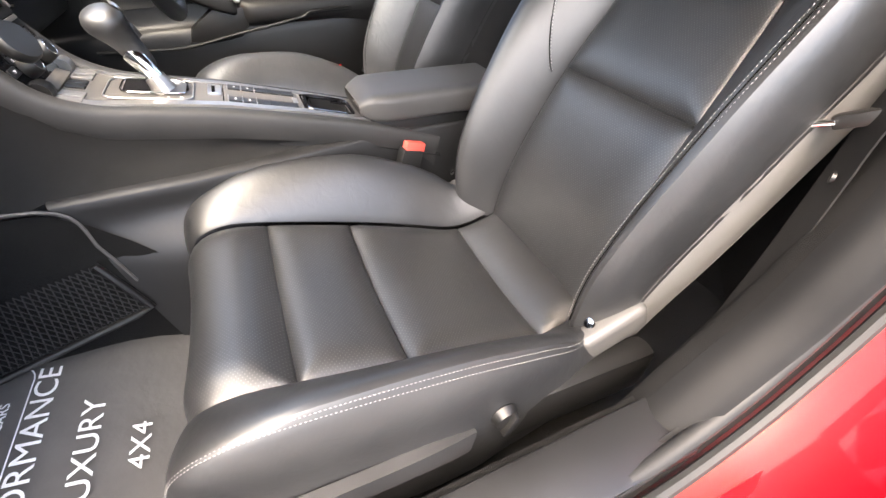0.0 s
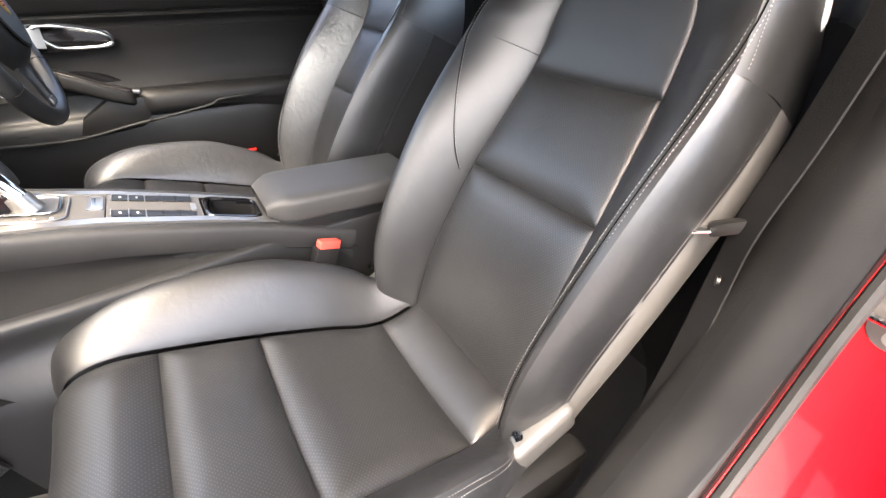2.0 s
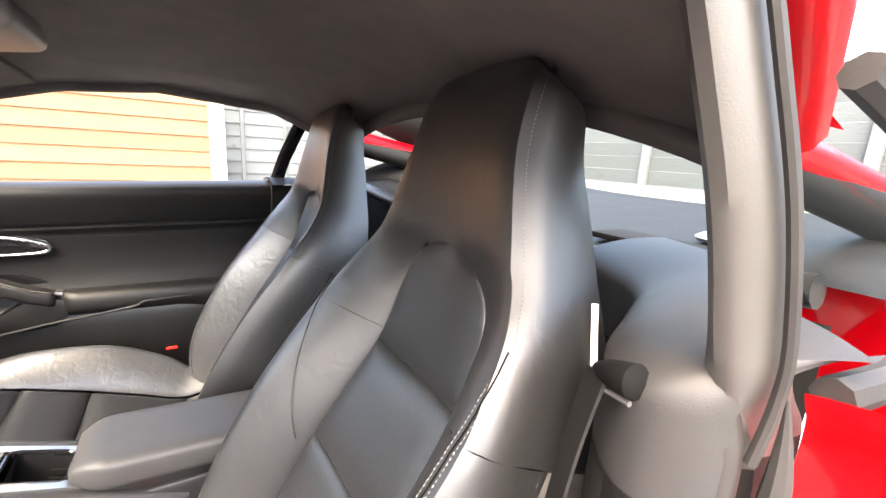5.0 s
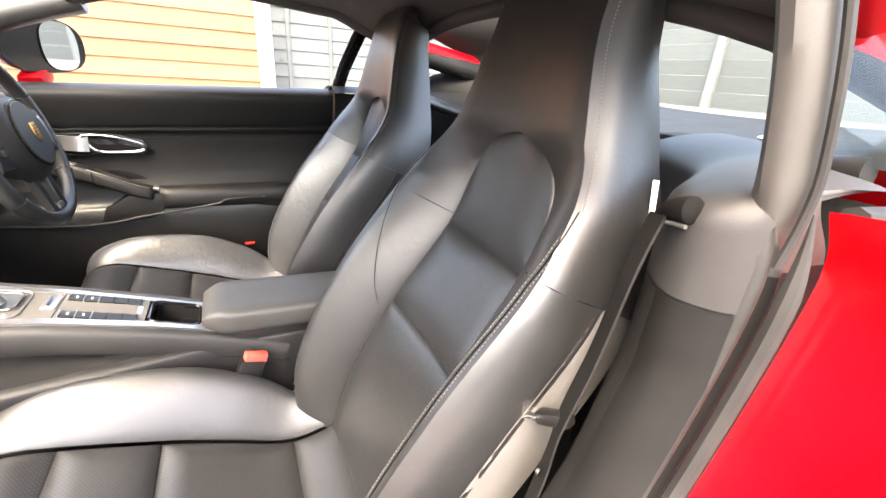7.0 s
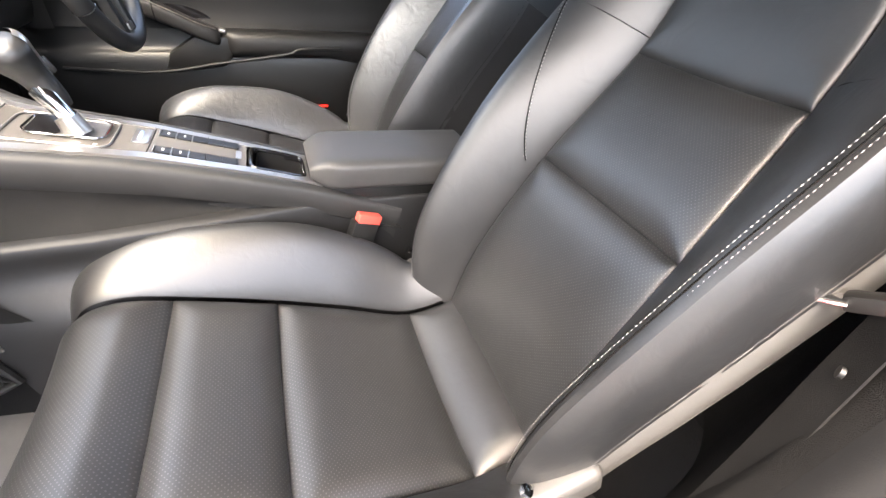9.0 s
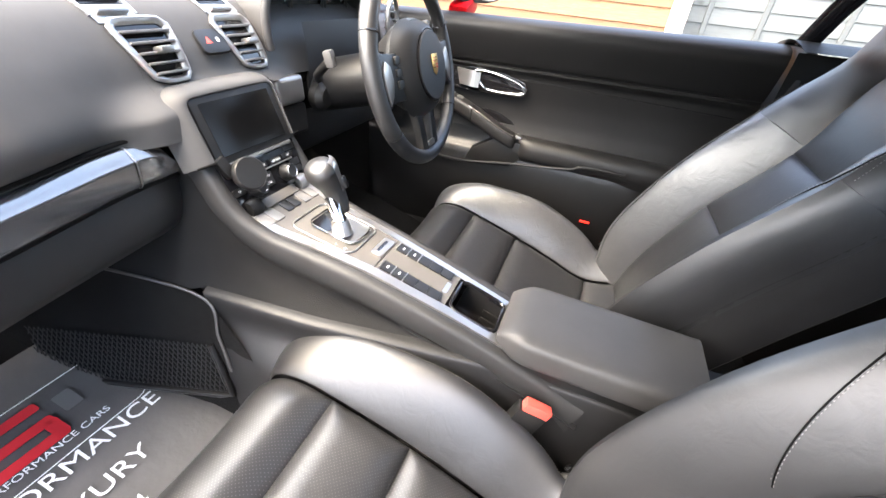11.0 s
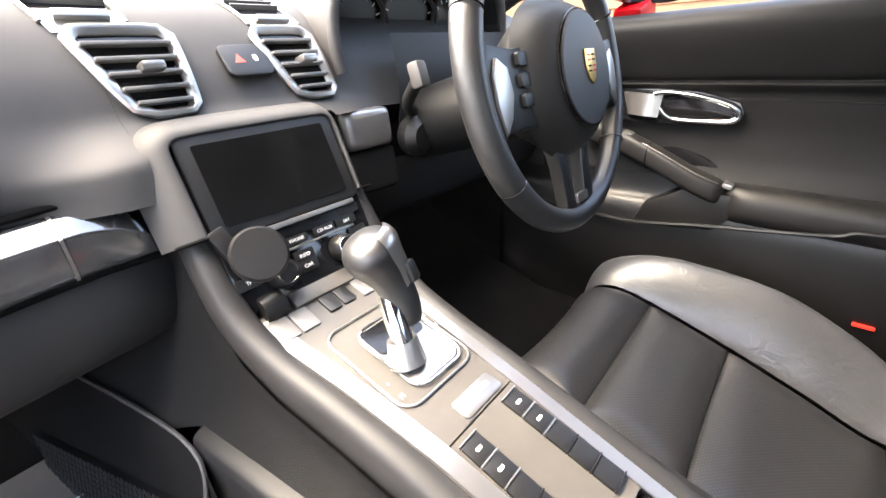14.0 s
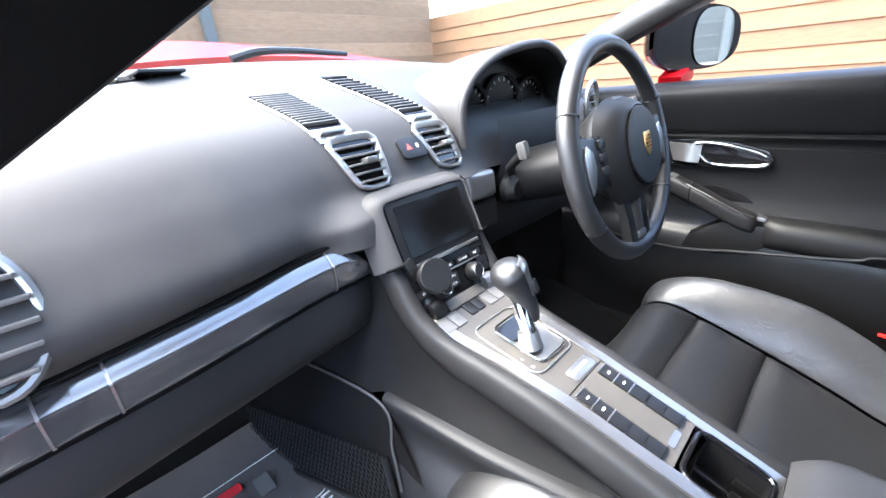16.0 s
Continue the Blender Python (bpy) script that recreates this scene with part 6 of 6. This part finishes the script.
MIR = Matrix.Translation((1.06, 0.60, 1.29)) @ Matrix.Rotation(radians(-34), 4, "Z") @ Matrix.Translation((-1.05, -0.60, -1.325))
part("housing", sheet(lambda a, v: MIR @ Vector(mir(a, v)), span(-0.35, math.pi + 0.35, 25), span(0, 1, 10)), M["gloss"], mirror, "dark upper mirror shell")
part("housing_cap", sheet(lambda a, v: MIR @ Vector(mir(a, v)), span(math.pi + 0.35, 2 * math.pi - 0.35, 17), span(0, 1, 10)), M["red_paint"], mirror, "red painted lower cap")
mg, mt, mb = material("mirror_glass")
mb.inputs["Base Color"].default_value = (0.72, 0.78, 0.82, 1)
mb.inputs["Metallic"].default_value = 1.0
mb.inputs["Roughness"].default_value = 0.03
part("mirror_bezel", sheet(lambda a, r: MIR @ Vector((1.01 + 0.146 * r * math.copysign(abs(math.cos(a)) ** 0.7, math.cos(a)), 0.5595, 1.325 + 0.086 * r * math.copysign(abs(math.sin(a)) ** 0.75, math.sin(a)))), span(0, 2 * math.pi, 33)[:-1], span(0.02, 1, 4), close_u=True), M["gloss"], mirror, "dark rim round the glass")
part("mirror_glass", sheet(lambda a, r: MIR @ Vector((1.06 + 0.066 * r * math.copysign(abs(math.cos(a)) ** 0.7, math.cos(a)), 0.554, 1.325 + 0.078 * r * math.copysign(abs(math.sin(a)) ** 0.75, math.sin(a)))), span(0, 2 * math.pi, 33)[:-1], span(0.02, 1, 4), close_u=True), mg, mirror, "tinted mirror glass")
part("mirror_foot", box(0.985, 0.63, 1.185, 0.12, 0.07, 0.05, 0.012, (0, -18, 0)), M["red_paint"], mirror)

# ---------------------------------------------------------------- footwell
mat_ = thing("floor_mat", (-0.40, 0.8, 0.36), "dark paper floor mat with white printed words", "floor mat")


def mat_pt(x, y):
    return Vector((x, y, floor_z(y) + 0.004 + 0.003 * math.sin(x * 17 + y * 9) * math.sin(y * 11)))


part("mat_sheet", sheet(lambda x, y: mat_pt(x, y), span(-0.70, -0.20, 24), span(0.40, 1.06, 30)), M["paper"], mat_)


def on_mat(x, y):
    sl = math.degrees(math.atan2(floor_z(y + 0.03) - floor_z(y - 0.03), 0.06))
    return pose(x, y, floor_z(y) + 0.0095, sl, 0, 0)


for words, y, size in (("PERFORMANCE", 0.812, 0.054), ("LUXURY", 0.743, 0.054), ("4X4", 0.677, 0.050)):
    bm = text_mesh(words, size, Matrix.Diagonal((1.0, 0.80, 1, 1)))
    bm.transform(on_mat(-0.460, y))
    part("printed_word", bm, M["print_white"], mat_, "white printed word", False)
part("printed_line", slab(rounded(0.18, 0.014, 0.002), 0.0003, on_mat(-0.45, 0.58)), M["print_white"], mat_)
part("logo_outline", tube([on_mat(-0.444, 0.905) @ Vector((x, y, 0)) for x, y in rounded(0.36, 0.15, 0.03)], 0.0011, 6, True), M["print_white"], mat_, "printed white outline")
for cx, cy, w, h in ((-0.055, 0.040, 0.13, 0.020), (-0.105, 0.016, 0.024, 0.044), (-0.055, 0.0, 0.13, 0.020), (0.0, -0.021, 0.024, 0.044), (-0.06, -0.037, 0.14, 0.020)):
    part("logo_bar", slab(rounded(w, h, 0.006), 0.0004, on_mat(-0.41 + cx, 0.912 + cy)), M["print_red"], mat_, "red logo bar")
part("logo_bar", slab(rounded(0.032, 0.044, 0.004), 0.0004, on_mat(-0.365, 0.925)), M["shell"], mat_, "grey logo bar")
bm = text_mesh("PERFORMANCE CARS", 0.022, Matrix.Diagonal((1.0, 0.8, 1, 1)))
bm.transform(on_mat(-0.444, 0.857))
part("printed_word", bm, M["print_white"], mat_, "small white printed words", False)

net = thing("storage_net", (-0.15, 0.8, 0.5), "black mesh storage net on the footwell side", "storage net")
NA, NB, NC, ND = Vector((-0.206, 0.69, 0.605)), Vector((-0.218, 0.645, 0.495)), Vector((-0.330, 1.05, 0.47)), Vector((-0.318, 1.05, 0.60))


def netp(u, v):
    return NA.lerp(NB, v).lerp(ND.lerp(NC, v), u) + Vector((-0.006, 0, 0))


cords = []
for lean in (-5.0, 5.0):
    for k in range(-5, 46):
        line = [((k + lean * v) / 40, v) for v in span(0, 1, 13)]
        line = [netp(u, v + 0.008 * math.sin(u * 60 + k)) for u, v in line if 0 <= u <= 1]
        if len(line) > 1:
            cords.append(tube(line, 0.0011, 4))
tagged(part("mesh", join(*cords), M["trim_light"], net), kind="stuff")
part("net_back", sheet(lambda u, v: netp(u, v) + Vector((0.006, 0, 0)), span(0, 1, 4), span(0, 1, 4)), M["carpet"], net)
part("net_edge", tube([NA + Vector((-0.006, 0, 0)), NB.lerp(NA, 0.3) + Vector((-0.008, 0, 0)), NB + Vector((-0.008, 0, 0)), NB.lerp(NC, 0.06) + Vector((-0.008, 0, -0.004)), NC + Vector((-0.008, 0, 0))], 0.007, 8), M["plastic"], net)
part("footwell_side", sheet(lambda y, v: (lambda z: (side_x(y, z), y, z))(0.30 + v * (float(np.interp(y, [0.58, 0.64, 0.715, 0.94, 1.33], [0.58, 0.65, 0.709, 0.755, 0.86])) - 0.30)), span(0.58, 1.33, 18), span(0, 1, 20)), M["carpet"], car)
part("console_flank", sheet(lambda y, v: (lambda w, h, b: Vector((-w, y, h)).lerp(Vector(b), v) + Vector((0.012 * math.sin(v * 3.1), 0, 0)))(float(np.interp(y, [s[0] for s in SHO], [s[1] for s in SHO])) + 0.001 - 0.03 * max(0, y - 0.75), min(float(np.interp(y, [s[0] for s in SHO], [s[2] for s in SHO])) - 0.045, 0.93), (ledge(y)[0] + 0.016, y, ledge(y)[1] + 0.004) if y < 0.72 else (side_x(y, 0.72), y, float(np.interp(y, [0.72, 0.94, 1.33], [0.712, 0.752, 0.86])))), span(-0.02, 1.30, 60), span(0, 1, 12)), M["webbing"], console)
part("fold_edge", tube(spline([(-0.262, 0.95, 0.758), (-0.194, 0.712, 0.713), (-0.207, 0.668, 0.63), (-0.216, 0.645, 0.555)], 20), 0.003, 6), M["mid"], car)

part("firewall", sheet(lambda x, z: (x, 1.31 - 0.05 * (z - 0.6), z), span(-0.9, 0.9, 7), span(0.3, 1.26, 7)), M["carpet"], car, "black carpeted firewall")
for sd in (-1, 1):
    part("kick_panel", sheet(lambda y, z: (sd * (0.845 + 0.02 * (z - 0.3)), y, z), span(0.93, 1.33, 6), span(0.28, 1.12, 6)), M["carpet"], car)
    part("dash_end", sheet(lambda y, z: (sd * 0.80, y, z), span(0.76, 1.30, 6), span(0.82, 1.12, 6)), M["plastic"], car)
for x, w in ((0.30, 0.06), (0.42, 0.09)):
    pd = thing("pedal", (x, 1.08, 0.45), "dark metal pedal in the driver's footwell", "pedal", "pedals")
    part("pedal_pad", box(x, 1.06, 0.47, w, 0.02, 0.10, 0.006, (-25, 0, 0)), M["plastic"], pd)
    part("pedal_arm", tube([(x, 1.07, 0.50), (x, 1.15, 0.62), (x, 1.22, 0.80)], 0.008, 8), M["plastic"], pd)


# ---------------------------------------------------------------- true size
# the plan above is drawn larger than the car; everything takes the car's real size here
for ob in list(bpy.data.objects):
    if ob.parent is None and ob.type in {"MESH", "EMPTY"}:
        ob.location = ob.location * SIZE
        ob.scale = (SIZE, SIZE, SIZE)
